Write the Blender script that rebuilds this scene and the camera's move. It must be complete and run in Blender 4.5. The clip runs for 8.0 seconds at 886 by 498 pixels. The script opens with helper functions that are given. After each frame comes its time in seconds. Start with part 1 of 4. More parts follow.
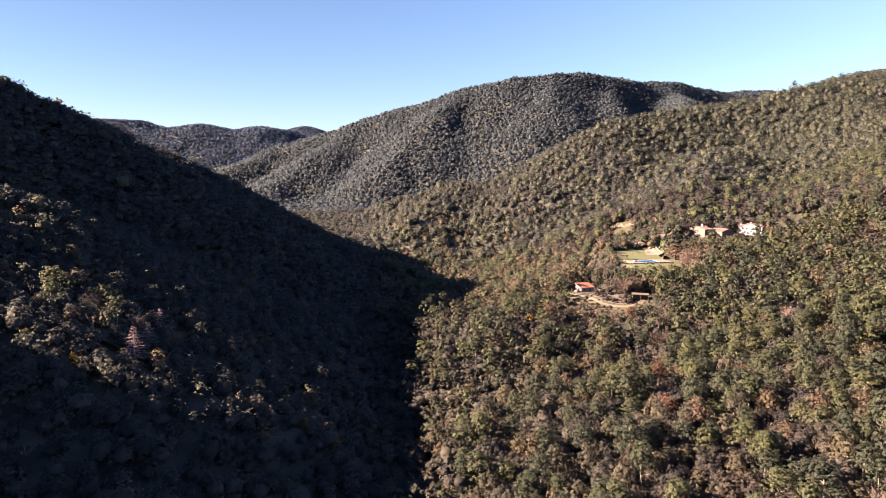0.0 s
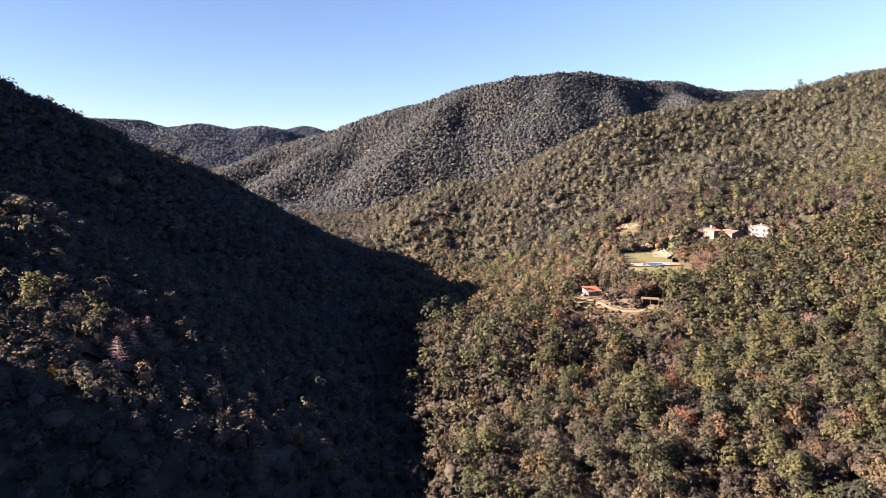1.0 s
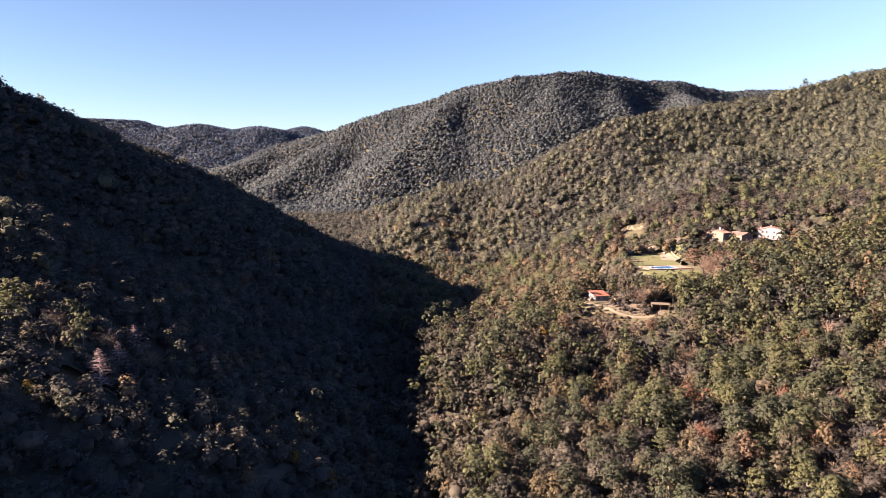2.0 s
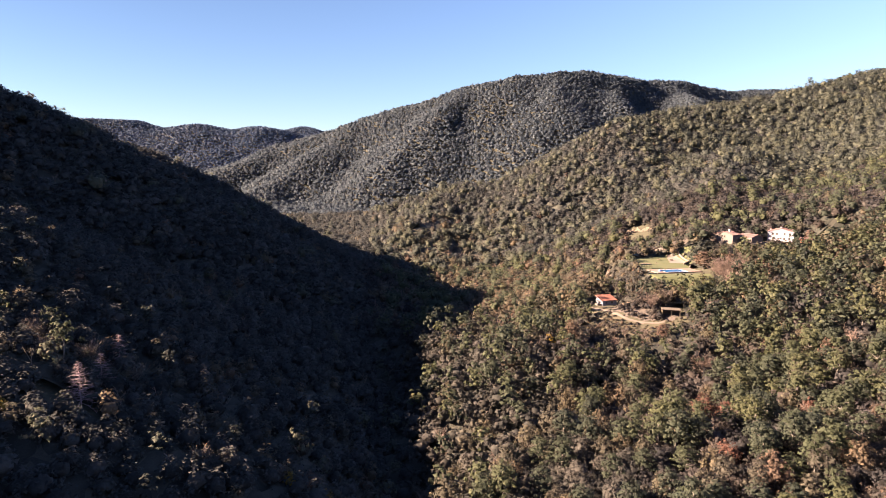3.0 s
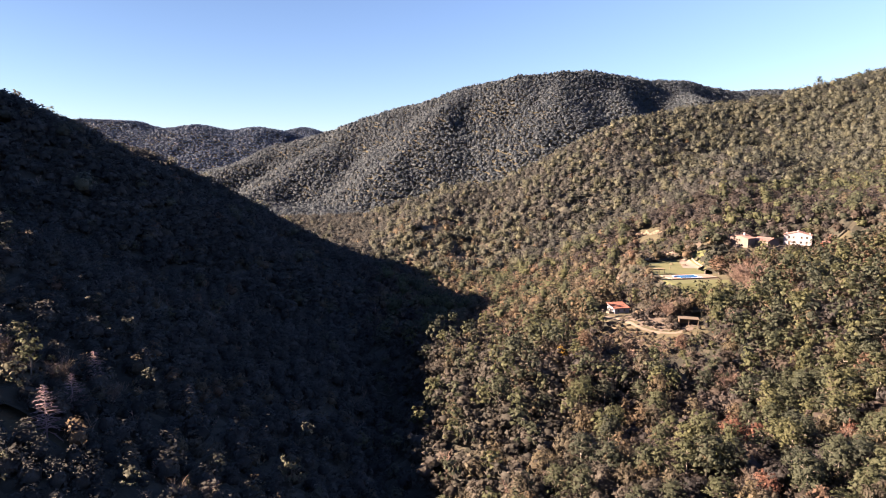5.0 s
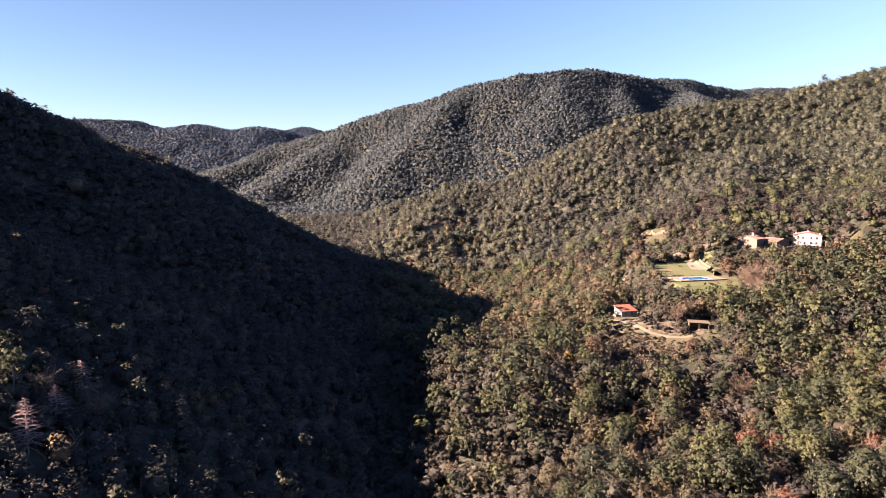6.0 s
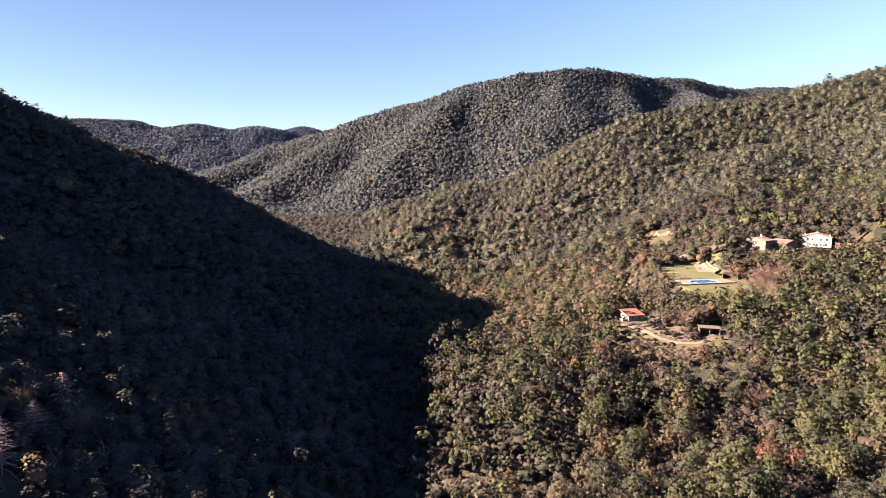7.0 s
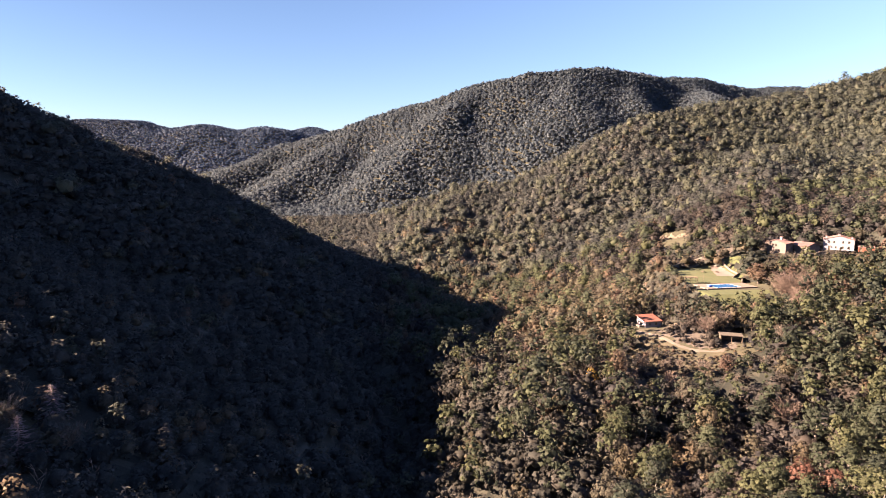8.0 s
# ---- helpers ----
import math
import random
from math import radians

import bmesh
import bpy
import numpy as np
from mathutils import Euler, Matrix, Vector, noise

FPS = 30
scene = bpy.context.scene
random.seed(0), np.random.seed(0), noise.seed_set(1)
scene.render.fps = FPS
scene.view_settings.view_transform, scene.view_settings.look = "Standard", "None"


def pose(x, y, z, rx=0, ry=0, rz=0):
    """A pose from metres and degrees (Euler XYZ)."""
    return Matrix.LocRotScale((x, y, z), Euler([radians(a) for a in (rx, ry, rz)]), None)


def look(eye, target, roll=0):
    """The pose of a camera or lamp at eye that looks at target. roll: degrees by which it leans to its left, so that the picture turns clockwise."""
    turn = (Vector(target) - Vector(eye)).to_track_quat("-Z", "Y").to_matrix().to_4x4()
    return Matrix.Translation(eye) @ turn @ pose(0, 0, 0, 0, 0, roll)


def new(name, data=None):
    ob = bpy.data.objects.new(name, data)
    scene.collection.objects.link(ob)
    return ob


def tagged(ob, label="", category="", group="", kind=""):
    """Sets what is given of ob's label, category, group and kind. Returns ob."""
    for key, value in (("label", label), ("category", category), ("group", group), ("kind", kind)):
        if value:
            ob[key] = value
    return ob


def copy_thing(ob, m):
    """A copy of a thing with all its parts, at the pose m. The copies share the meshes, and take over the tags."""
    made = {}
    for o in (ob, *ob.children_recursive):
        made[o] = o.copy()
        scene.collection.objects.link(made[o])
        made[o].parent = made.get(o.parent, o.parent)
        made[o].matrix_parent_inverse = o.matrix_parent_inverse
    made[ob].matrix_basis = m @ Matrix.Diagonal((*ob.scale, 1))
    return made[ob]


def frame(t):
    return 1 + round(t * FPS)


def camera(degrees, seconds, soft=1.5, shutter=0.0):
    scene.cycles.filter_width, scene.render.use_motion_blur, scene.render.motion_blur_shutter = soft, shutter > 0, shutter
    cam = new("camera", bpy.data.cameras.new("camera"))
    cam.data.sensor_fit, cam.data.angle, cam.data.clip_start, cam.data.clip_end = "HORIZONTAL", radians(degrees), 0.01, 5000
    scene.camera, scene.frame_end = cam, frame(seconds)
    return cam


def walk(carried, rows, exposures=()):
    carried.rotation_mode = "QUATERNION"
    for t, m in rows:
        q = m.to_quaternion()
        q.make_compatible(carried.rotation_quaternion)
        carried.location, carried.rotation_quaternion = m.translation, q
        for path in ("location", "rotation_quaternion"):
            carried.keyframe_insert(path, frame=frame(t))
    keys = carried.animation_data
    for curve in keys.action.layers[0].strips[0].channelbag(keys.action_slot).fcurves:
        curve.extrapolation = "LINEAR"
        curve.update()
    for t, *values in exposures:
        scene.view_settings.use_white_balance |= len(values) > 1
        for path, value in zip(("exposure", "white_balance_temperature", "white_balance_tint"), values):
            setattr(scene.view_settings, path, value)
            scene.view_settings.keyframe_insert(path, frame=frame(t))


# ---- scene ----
cam = camera(71.5, 8.0, soft=0.75)
PATH = [
    (0, (-0.005, -2.342, 99.813), (0.217, -0.37, 99.565), 0.3),
    (0.5, (-0.03, 3.031, 99.777), (0.193, 5.003, 99.529), 0.3),
    (1, (0.046, 8.414, 99.757), (0.268, 10.386, 99.509), 0.3),
    (1.5, (0.014, 13.697, 99.729), (0.237, 15.67, 99.482), 0.3),
    (3, (0.028, 29.204, 99.783), (0.253, 31.176, 99.537), 0.3),
    (3.5, (0.028, 33.695, 99.874), (0.252, 35.668, 99.629), 0.2),
    (4, (0.114, 37.387, 99.885), (0.337, 39.359, 99.639), 0.2),
    (4.5, (0.204, 40.572, 99.844), (0.427, 42.545, 99.599), 0.2),
    (4.7, (0.236, 41.861, 99.849), (0.46, 43.833, 99.606), 0.3),
    (6, (0.28, 51.16, 99.94), (0.502, 53.133, 99.695), 0.2),
    (6.5, (0.311, 55.247, 100.021), (0.534, 57.219, 99.776), 0.2),
    (7, (0.322, 59.487, 100.107), (0.546, 61.459, 99.861), 0.2),
    (7.5, (0.246, 63.858, 100.139), (0.457, 65.831, 99.893), 0.3),
    (8, (0.422, 68.269, 100.146), (0.622, 70.244, 99.901), 0.2),
]
walk(cam, [(t, look(eye, target, roll)) for t, eye, target, roll in PATH], [(0, 3.55, 6550, 22)])

# ---- light ----
SUN_WAY = Vector((0.99, -0.12, -0.43)).normalized()
SUN_HIGH = math.atan2(0.43, math.hypot(0.99, 0.12))
world = bpy.data.worlds.new("sky")
scene.world = world
world.use_nodes = True
wn, wl = world.node_tree.nodes, world.node_tree.links
sky = wn.new("ShaderNodeTexSky")
sky.sky_type = "NISHITA"
sky.sun_disc = False
sky.sun_elevation = SUN_HIGH
sky.sun_rotation = radians(83)
sky.altitude = 600
sky.air_density, sky.dust_density, sky.ozone_density = 0.97, 0.15, 3.3
wn["Background"].inputs["Strength"].default_value = 0.0182
wl.new(sky.outputs["Color"], wn["Background"].inputs["Color"])
sun = new("sun", bpy.data.lights.new("sun", "SUN"))
sun.data.energy, sun.data.angle, sun.data.color = 5.0, radians(0.53), (1.0, 0.745, 0.455)
sun.matrix_world = look((-400, 50, 300), Vector((-400, 50, 300)) + SUN_WAY)


# ---- materials ----
def material(name, rough=0.8):
    m = bpy.data.materials.new(name)
    m.use_nodes = True
    b = m.node_tree.nodes["Principled BSDF"]
    b.inputs["Roughness"].default_value = rough
    return m, m.node_tree.nodes, m.node_tree.links, b


def ramp(nodes, stops):
    r = nodes.new("ShaderNodeValToRGB")
    e = r.color_ramp.elements
    while len(e) < len(stops):
        e.new(0.5)
    for k, (at, c) in zip(e, stops):
        k.position, k.color = at, (*c, 1)
    return r


def maths(nodes, links, how, a, b):
    n = nodes.new("ShaderNodeMath")
    n.operation = how
    for k, v in enumerate((a, b)):
        if isinstance(v, (int, float)):
            n.inputs[k].default_value = v
        else:
            links.new(v, n.inputs[k])
    return n.outputs[0]


def foliage(name, stops, through_light=0.2, rough=0.6, spread=0.5, grain=0.45):
    """Leaves: a tone for each tree, and a lighter or darker one for each clump."""
    m, n, l, b = material(name, rough)
    at = n.new("ShaderNodeAttribute")
    at.attribute_name = "tint"
    info, geo = n.new("ShaderNodeObjectInfo"), n.new("ShaderNodeNewGeometry")
    tone = maths(n, l, "FRACT", maths(n, l, "ADD", at.outputs["Fac"], info.outputs["Random"]), 0)
    r = ramp(n, stops)
    l.new(tone, r.inputs["Fac"])
    v = maths(n, l, "ADD", maths(n, l, "MULTIPLY", geo.outputs["Random Per Island"], spread), 1 - spread / 2)
    tc, t, fine, bp = (n.new("ShaderNode" + k) for k in ("TexCoord", "TexNoise", "TexNoise", "Bump"))
    t.inputs["Scale"].default_value, t.inputs["Detail"].default_value = 1 / grain, 3
    fine.inputs["Scale"].default_value, fine.inputs["Detail"].default_value, fine.inputs["Roughness"].default_value = 1.3 / grain, 3, 0.75
    for k in (t, fine):
        l.new(tc.outputs["Object"], k.inputs["Vector"])
    # noise in the colour paints sprigs and the shade in the gaps between them
    v = maths(n, l, "MULTIPLY", v, maths(n, l, "ADD", maths(n, l, "MULTIPLY", fine.outputs["Fac"], 1.1), 0.45))
    mix = n.new("ShaderNodeVectorMath")
    mix.operation = "SCALE"
    l.new(r.outputs["Color"], mix.inputs[0])
    l.new(v, mix.inputs["Scale"])
    l.new(mix.outputs[0], b.inputs["Base Color"])
    b.inputs["Specular IOR Level"].default_value = 0.12
    bp.inputs["Strength"].default_value, bp.inputs["Distance"].default_value = 0.4, grain * 0.5
    l.new(t.outputs["Fac"], bp.inputs["Height"])
    l.new(bp.outputs[0], b.inputs["Normal"])
    t = n.new("ShaderNodeBsdfTranslucent")
    l.new(mix.outputs[0], t.inputs["Color"])
    s = n.new("ShaderNodeMixShader")
    s.inputs[0].default_value = through_light
    l.new(b.outputs[0], s.inputs[1])
    l.new(t.outputs[0], s.inputs[2])
    l.new(s.outputs[0], n["Material Output"].inputs["Surface"])
    return m


def surface(name, stops, size, rough=0.85, bump=0.3, fine=8.0, metal=0.0):
    """A colour that varies at two scales, with fine relief. size: metres of the larger patches."""
    m, n, l, b = material(name, rough)
    tc = n.new("ShaderNodeTexCoord")
    big, small = n.new("ShaderNodeTexNoise"), n.new("ShaderNodeTexNoise")
    big.inputs["Scale"].default_value, small.inputs["Scale"].default_value = 1 / size, fine / size
    big.inputs["Detail"].default_value, small.inputs["Detail"].default_value = 4, 3
    for t in (big, small):
        l.new(tc.outputs["Object"], t.inputs["Vector"])
    f = maths(n, l, "ADD", maths(n, l, "MULTIPLY", big.outputs["Fac"], 0.62), maths(n, l, "MULTIPLY", small.outputs["Fac"], 0.38))
    r = ramp(n, stops)
    l.new(f, r.inputs["Fac"])
    l.new(r.outputs["Color"], b.inputs["Base Color"])
    bp = n.new("ShaderNodeBump")
    bp.inputs["Strength"].default_value, bp.inputs["Distance"].default_value = bump, size / fine * 0.3
    l.new(small.outputs["Fac"], bp.inputs["Height"])
    l.new(bp.outputs[0], b.inputs["Normal"])
    b.inputs["Metallic"].default_value = metal
    return m


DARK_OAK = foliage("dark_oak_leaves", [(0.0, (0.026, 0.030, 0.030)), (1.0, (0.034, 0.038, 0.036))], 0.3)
OAK = foliage("oak_leaves", [(0.0, (0.034, 0.035, 0.043)), (0.3, (0.045, 0.044, 0.051)), (0.55, (0.057, 0.053, 0.055)), (0.8, (0.066, 0.057, 0.058)), (1.0, (0.073, 0.069, 0.078))], 0.55)
GREY_OAK = foliage("grey_oak_leaves", [(0.0, (0.044, 0.046, 0.050)), (0.4, (0.058, 0.058, 0.061)), (0.8, (0.072, 0.069, 0.070)), (1.0, (0.086, 0.083, 0.086))], 0.55)
# cooler copies of OAK and PINE: distance haze and blue shade in the colour
HAZE_SHADE_OAK = foliage("oak_haze_shade_tint", [(0.0, (0.035, 0.041, 0.048)), (0.4, (0.048, 0.053, 0.059)), (1.0, (0.068, 0.070, 0.077))], 0.5)
HAZE_SHADE_PINE = foliage("pine_haze_shade_tint", [(0.0, (0.048, 0.056, 0.058)), (0.5, (0.062, 0.070, 0.064)), (1.0, (0.080, 0.086, 0.070))], 0.5)
PINE = foliage("pine_needles", [(0.0, (0.041, 0.050, 0.046)), (0.4, (0.054, 0.065, 0.051)), (0.75, (0.070, 0.081, 0.055)), (1.0, (0.086, 0.094, 0.059))], 0.55)
AUTUMN = foliage("autumn_leaves", [(0.0, (0.063, 0.060, 0.057)), (0.35, (0.080, 0.075, 0.065)), (0.6, (0.093, 0.084, 0.066)), (0.85, (0.103, 0.083, 0.066)), (1.0, (0.103, 0.071, 0.065))], 0.5)
RED = foliage("red_leaves", [(0.0, (0.098, 0.054, 0.048)), (1.0, (0.122, 0.068, 0.060))], 0.4)
YELLOW = foliage("yellow_leaves", [(0.0, (0.223, 0.150, 0.043)), (1.0, (0.260, 0.180, 0.048))], 0.35)
TWIG = foliage("bare_twigs", [(0.0, (0.105, 0.090, 0.088)), (0.6, (0.140, 0.114, 0.110)), (1.0, (0.160, 0.120, 0.116))], 0.05)
SILVER = foliage("dead_wood", [(0.0, (0.165, 0.124, 0.147)), (1.0, (0.194, 0.149, 0.183))], 0.05)
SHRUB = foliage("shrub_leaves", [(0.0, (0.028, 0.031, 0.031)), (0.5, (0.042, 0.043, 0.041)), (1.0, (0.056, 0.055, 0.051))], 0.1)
BARK = surface("bark", [(0.3, (0.040, 0.035, 0.035)), (0.7, (0.087, 0.078, 0.082))], 0.6)
PINE_BARK = surface("pine_bark", [(0.3, (0.075, 0.065, 0.063)), (0.7, (0.143, 0.134, 0.144))], 0.6)
# bluish, as the haze before the mountain is put into its leaf colour
CANOPY = foliage("hazed_mountain_canopy", [(0.0, (0.038, 0.052, 0.076)), (0.5, (0.050, 0.065, 0.090)), (1.0, (0.064, 0.080, 0.105))], 0.4, 0.7, 0.55, 1.1)
# blue distance haze over the far hills is painted into this colour
HAZED_FAR_CANOPY = foliage("hazed_far_canopy", [(0.0, (0.029, 0.045, 0.088)), (1.0, (0.039, 0.061, 0.113))], 0.2, 0.7, 0.25, 3.0)
# floor colour darkened so that gaps between the trees read as shade
GROUND = surface("shade_dark_forest_floor", [(0.25, (0.023, 0.022, 0.016)), (0.5, (0.034, 0.033, 0.023)), (0.75, (0.052, 0.047, 0.033))], 14.0, 0.95, 0.6, 9.0)

LAWN = surface("lawn_grass", [(0.3, (0.037, 0.048, 0.020)), (0.5, (0.050, 0.060, 0.025)), (0.7, (0.070, 0.068, 0.035))], 7.0, 0.9, 0.4, 10.0)
SCRUB_GRASS = surface("rough_grass", [(0.3, (0.030, 0.029, 0.018)), (0.5, (0.048, 0.043, 0.030)), (0.7, (0.073, 0.060, 0.046))], 5.0, 0.95, 0.6, 8.0)
EARTH = surface("trodden_earth", [(0.3, (0.050, 0.041, 0.039)), (0.7, (0.082, 0.069, 0.070))], 4.0, 0.95, 0.4, 8.0)
TRACK_EARTH = surface("track_earth", [(0.3, (0.078, 0.065, 0.058)), (0.7, (0.121, 0.102, 0.101))], 3.0, 0.95, 0.4, 8.0)
SAND = surface("court_sand", [(0.3, (0.116, 0.091, 0.089)), (0.7, (0.142, 0.115, 0.117))], 3.0, 0.95, 0.3, 8.0)
PAVING = surface("deck_paving", [(0.3, (0.130, 0.092, 0.088)), (0.7, (0.168, 0.126, 0.124))], 2.0, 0.8, 0.3, 6.0)
COPING = surface("pale_coping", [(0.3, (0.338, 0.343, 0.414)), (0.7, (0.413, 0.426, 0.525))], 2.0, 0.6, 0.15, 6.0)
POOL_LINER = surface("pool_liner", [(0.3, (0.026, 0.208, 0.621)), (0.7, (0.044, 0.283, 0.768))], 2.0, 0.4, 0.05, 6.0)
BLUE_SHEET = surface("blue_sheet", [(0.3, (0.026, 0.066, 0.282)), (0.7, (0.044, 0.113, 0.407))], 0.8, 0.6, 0.3, 6.0)
STONE = surface("pale_stone", [(0.3, (0.071, 0.060, 0.057)), (0.7, (0.115, 0.103, 0.106))], 1.2, 0.9, 0.6, 6.0)
ROCK = surface("ochre_rock", [(0.3, (0.075, 0.053, 0.040)), (0.5, (0.108, 0.085, 0.071)), (0.7, (0.136, 0.116, 0.110))], 2.5, 0.9, 0.8, 6.0)
WHITEWASH = surface("whitewash", [(0.3, (0.138, 0.140, 0.185)), (0.7, (0.175, 0.182, 0.244))], 3.0, 0.85, 0.2, 8.0)
PLASTER = surface("old_plaster", [(0.3, (0.073, 0.060, 0.059)), (0.5, (0.099, 0.085, 0.089)), (0.7, (0.122, 0.108, 0.117))], 2.5, 0.9, 0.4, 8.0)
GREYWALL = surface("grey_render", [(0.3, (0.123, 0.125, 0.164)), (0.7, (0.186, 0.194, 0.258))], 1.6, 0.9, 0.4, 8.0)
TILE = surface("old_roof_tile", [(0.3, (0.091, 0.051, 0.054)), (0.5, (0.128, 0.074, 0.080)), (0.7, (0.158, 0.108, 0.122))], 2.0, 0.85, 0.5, 8.0)
RED_TILE = surface("terracotta_tile", [(0.3, (0.092, 0.031, 0.026)), (0.7, (0.123, 0.047, 0.040))], 2.0, 0.85, 0.5, 8.0)
RED_EARTH = surface("red_brick_earth", [(0.3, (0.121, 0.035, 0.025)), (0.7, (0.185, 0.068, 0.054))], 2.0, 0.9, 0.5, 8.0)
WOOD = surface("dark_wood", [(0.3, (0.061, 0.047, 0.040)), (0.7, (0.122, 0.095, 0.079))], 0.5, 0.7, 0.3, 6.0)
GLASS, _n, _l, _b = material("window_glass", 0.06)
_b.inputs["Base Color"].default_value = (0.02, 0.025, 0.03, 1)
_b.inputs["Specular IOR Level"].default_value = 0.6
WATER, _n, _l, _b = material("pool_water", 0.05)
_b.inputs["Base Color"].default_value = (0.04, 0.20, 0.55, 1)
_b.inputs["Transmission Weight"].default_value = 0.6
_b.inputs["IOR"].default_value = 1.2


# ---- land ----
# ridges: crest points (x, y, z) and the fall of their sides
RIDGES = [
    # the shaded hill west of the stream, with a saddle
    ([(-420, -500, 190), (-300, -200, 165), (-255, 40, 150), (-246, 148, 134), (-240, 166, 110), (-240, 178, 98), (-240, 190, 96), (-240, 205, 98),
      (-240, 225, 110), (-240, 262, 118), (-240, 300, 125), (-242, 363, 142), (-245, 410, 150)], 0.70, 15),
    # unseen steep knoll, added to block the sun north of the saddle
    ([(-240, 198, 117), (-240, 208, 125.5), (-240, 219, 128.5), (-240, 240, 129), (-240, 262, 131), (-240, 300, 134), (-240, 330, 135)], 2.0, 2),
    ([(-600, 400, 290), (-480, 405, 255), (-300, 412, 180), (-236, 415, 149), (-207, 415, 138), (-174, 418, 113), (-165, 482, 110), (-162, 560, 75), (-150, 640, 40)], 0.62, 12),
    ([(-236, 195, 80), (-165, 192, 70), (-118, 188, 60), (-94, 179, 54.5), (-80, 172, 48.5), (-66, 164, 43.5), (-49, 159, 37.5), (-35, 161, 29.5), (-12, 164, 12)], 0.50, 12),
    ([(-240, 255, 116), (-165, 258, 90), (-120, 264, 68), (-85, 274, 48), (-63, 282, 36), (-20, 290, 16)], 0.50, 12),
    ([(-165, 480, 99), (-122, 500, 78), (-85, 500, 58), (-40, 480, 42), (4, 440, 28), (25, 400, 18)], 0.50, 10),
    # unseen hill further west, added to keep sun off the left flank
    ([(-560, 760, 230), (-520, 560, 240)], 0.60, 25),
    # the east side above the farm
    ([(420, -300, 135), (420, 100, 122), (400, 250, 112), (430, 430, 112), (500, 560, 140)], 0.30, 25),
    ([(500, 560, 140), (540, 640, 168), (560, 740, 200), (640, 790, 224), (800, 900, 254), (1000, 950, 270)], 0.42, 20),
    # the spur of farm, pool and hut
    ([(330, 560, 118), (268, 474, 88), (205, 385, 57), (150, 316, 46), (115, 290, 35), (60, 240, 24), (30, 225, 16)], 0.42, 15),
    # the wooded ridge behind the farm
    ([(540, 740, 198), (450, 740, 184), (371, 730, 171), (288, 705, 156), (247, 690, 130), (218, 685, 111), (168, 700, 91), (99, 722, 82), (40, 752, 63),
      (-15, 780, 42), (-70, 790, 15)], 0.54, 15),
    ([(99, 722, 80), (70, 650, 62), (37, 580, 46), (25, 560, 36)], 0.50, 10),
    # the main mountain
    ([(-700, 1500, 40), (-350, 1400, 100), (-190, 1350, 152), (-4, 1324, 215), (190, 1270, 267), (290, 1250, 293), (363, 1245, 297), (480, 1290, 295),
      (617, 1353, 308), (740, 1420, 310), (850, 1480, 296), (1300, 1500, 300)], 0.70, 20),
    ([(363, 1245, 292), (325, 1130, 246), (262, 1010, 160), (215, 930, 80)], 0.68, 8),
    ([(200, 1268, 262), (120, 1150, 205), (40, 1040, 125), (-10, 970, 70)], 0.68, 8),
    ([(500, 1300, 294), (440, 1120, 225), (370, 1000, 150), (330, 930, 100)], 0.68, 8),
    ([(680, 1390, 300), (600, 1150, 240), (520, 1000, 170)], 0.68, 8),
    ([(-4, 1324, 204), (-90, 1200, 139), (-170, 1080, 76), (-220, 1010, 48)], 0.62, 25),
    ([(-190, 1350, 144), (-290, 1230, 88), (-340, 1150, 57)], 0.62, 25),
    # hills far off
    ([(-2300, 2500, 330), (-1500, 2700, 300), (-1004, 2800, 312), (-858, 2780, 280), (-740, 2800, 300), (-600, 2800, 272), (-490, 2820, 288), (-400, 2850, 274),
      (-330, 2900, 255), (-100, 3000, 230)], 0.36, 40),
    ([(-900, 4300, 330), (-620, 4400, 350), (-460, 4400, 402), (-300, 4400, 370), (-60, 4400, 310), (300, 4400, 260)], 0.3, 60),
    ([(-2500, 600, 260), (-1500, 1000, 220), (-1100, 1700, 180)], 0.3, 60),
    ([(1500, 0, 260), (1300, 800, 300), (1800, 2200, 330), (2500, 3000, 340)], 0.3, 60),
    ([(-2500, -1500, 300), (0, -1300, 180), (2500, -1500, 300)], 0.25, 60),
]


def wave(x, y, size, seed):
    """Smooth hash noise, about -1 to 1."""
    x, y = np.asarray(x, float) / size + seed * 17.3, np.asarray(y, float) / size - seed * 9.1
    i, j = np.floor(x), np.floor(y)
    u, v = x - i, y - j
    u, v = u * u * (3 - 2 * u), v * v * (3 - 2 * v)

    def cell(a, b):
        n = np.sin(a * 127.1 + b * 311.7 + seed * 74.7) * 43758.5453
        return 2 * (n - np.floor(n)) - 1
    return (cell(i, j) * (1 - u) + cell(i + 1, j) * u) * (1 - v) + (cell(i, j + 1) * (1 - u) + cell(i + 1, j + 1) * u) * v


def smooth(a, b, t):
    t = np.clip((t - a) / (b - a), 0, 1)
    return t * t * (3 - 2 * t)


SWELLS = [(52, 174, 26, 36, 6.0), (116, 183, 26, 30, -4.5), (50, 243, 24, 22, 6.0), (32, 290, 18, 28, 4.0), (15, 190, 11, 13, -5.0), (8, 265, 13, 30, -6.0)]
# level places: centre, half sizes, turn in degrees, height, margin
PADS = []


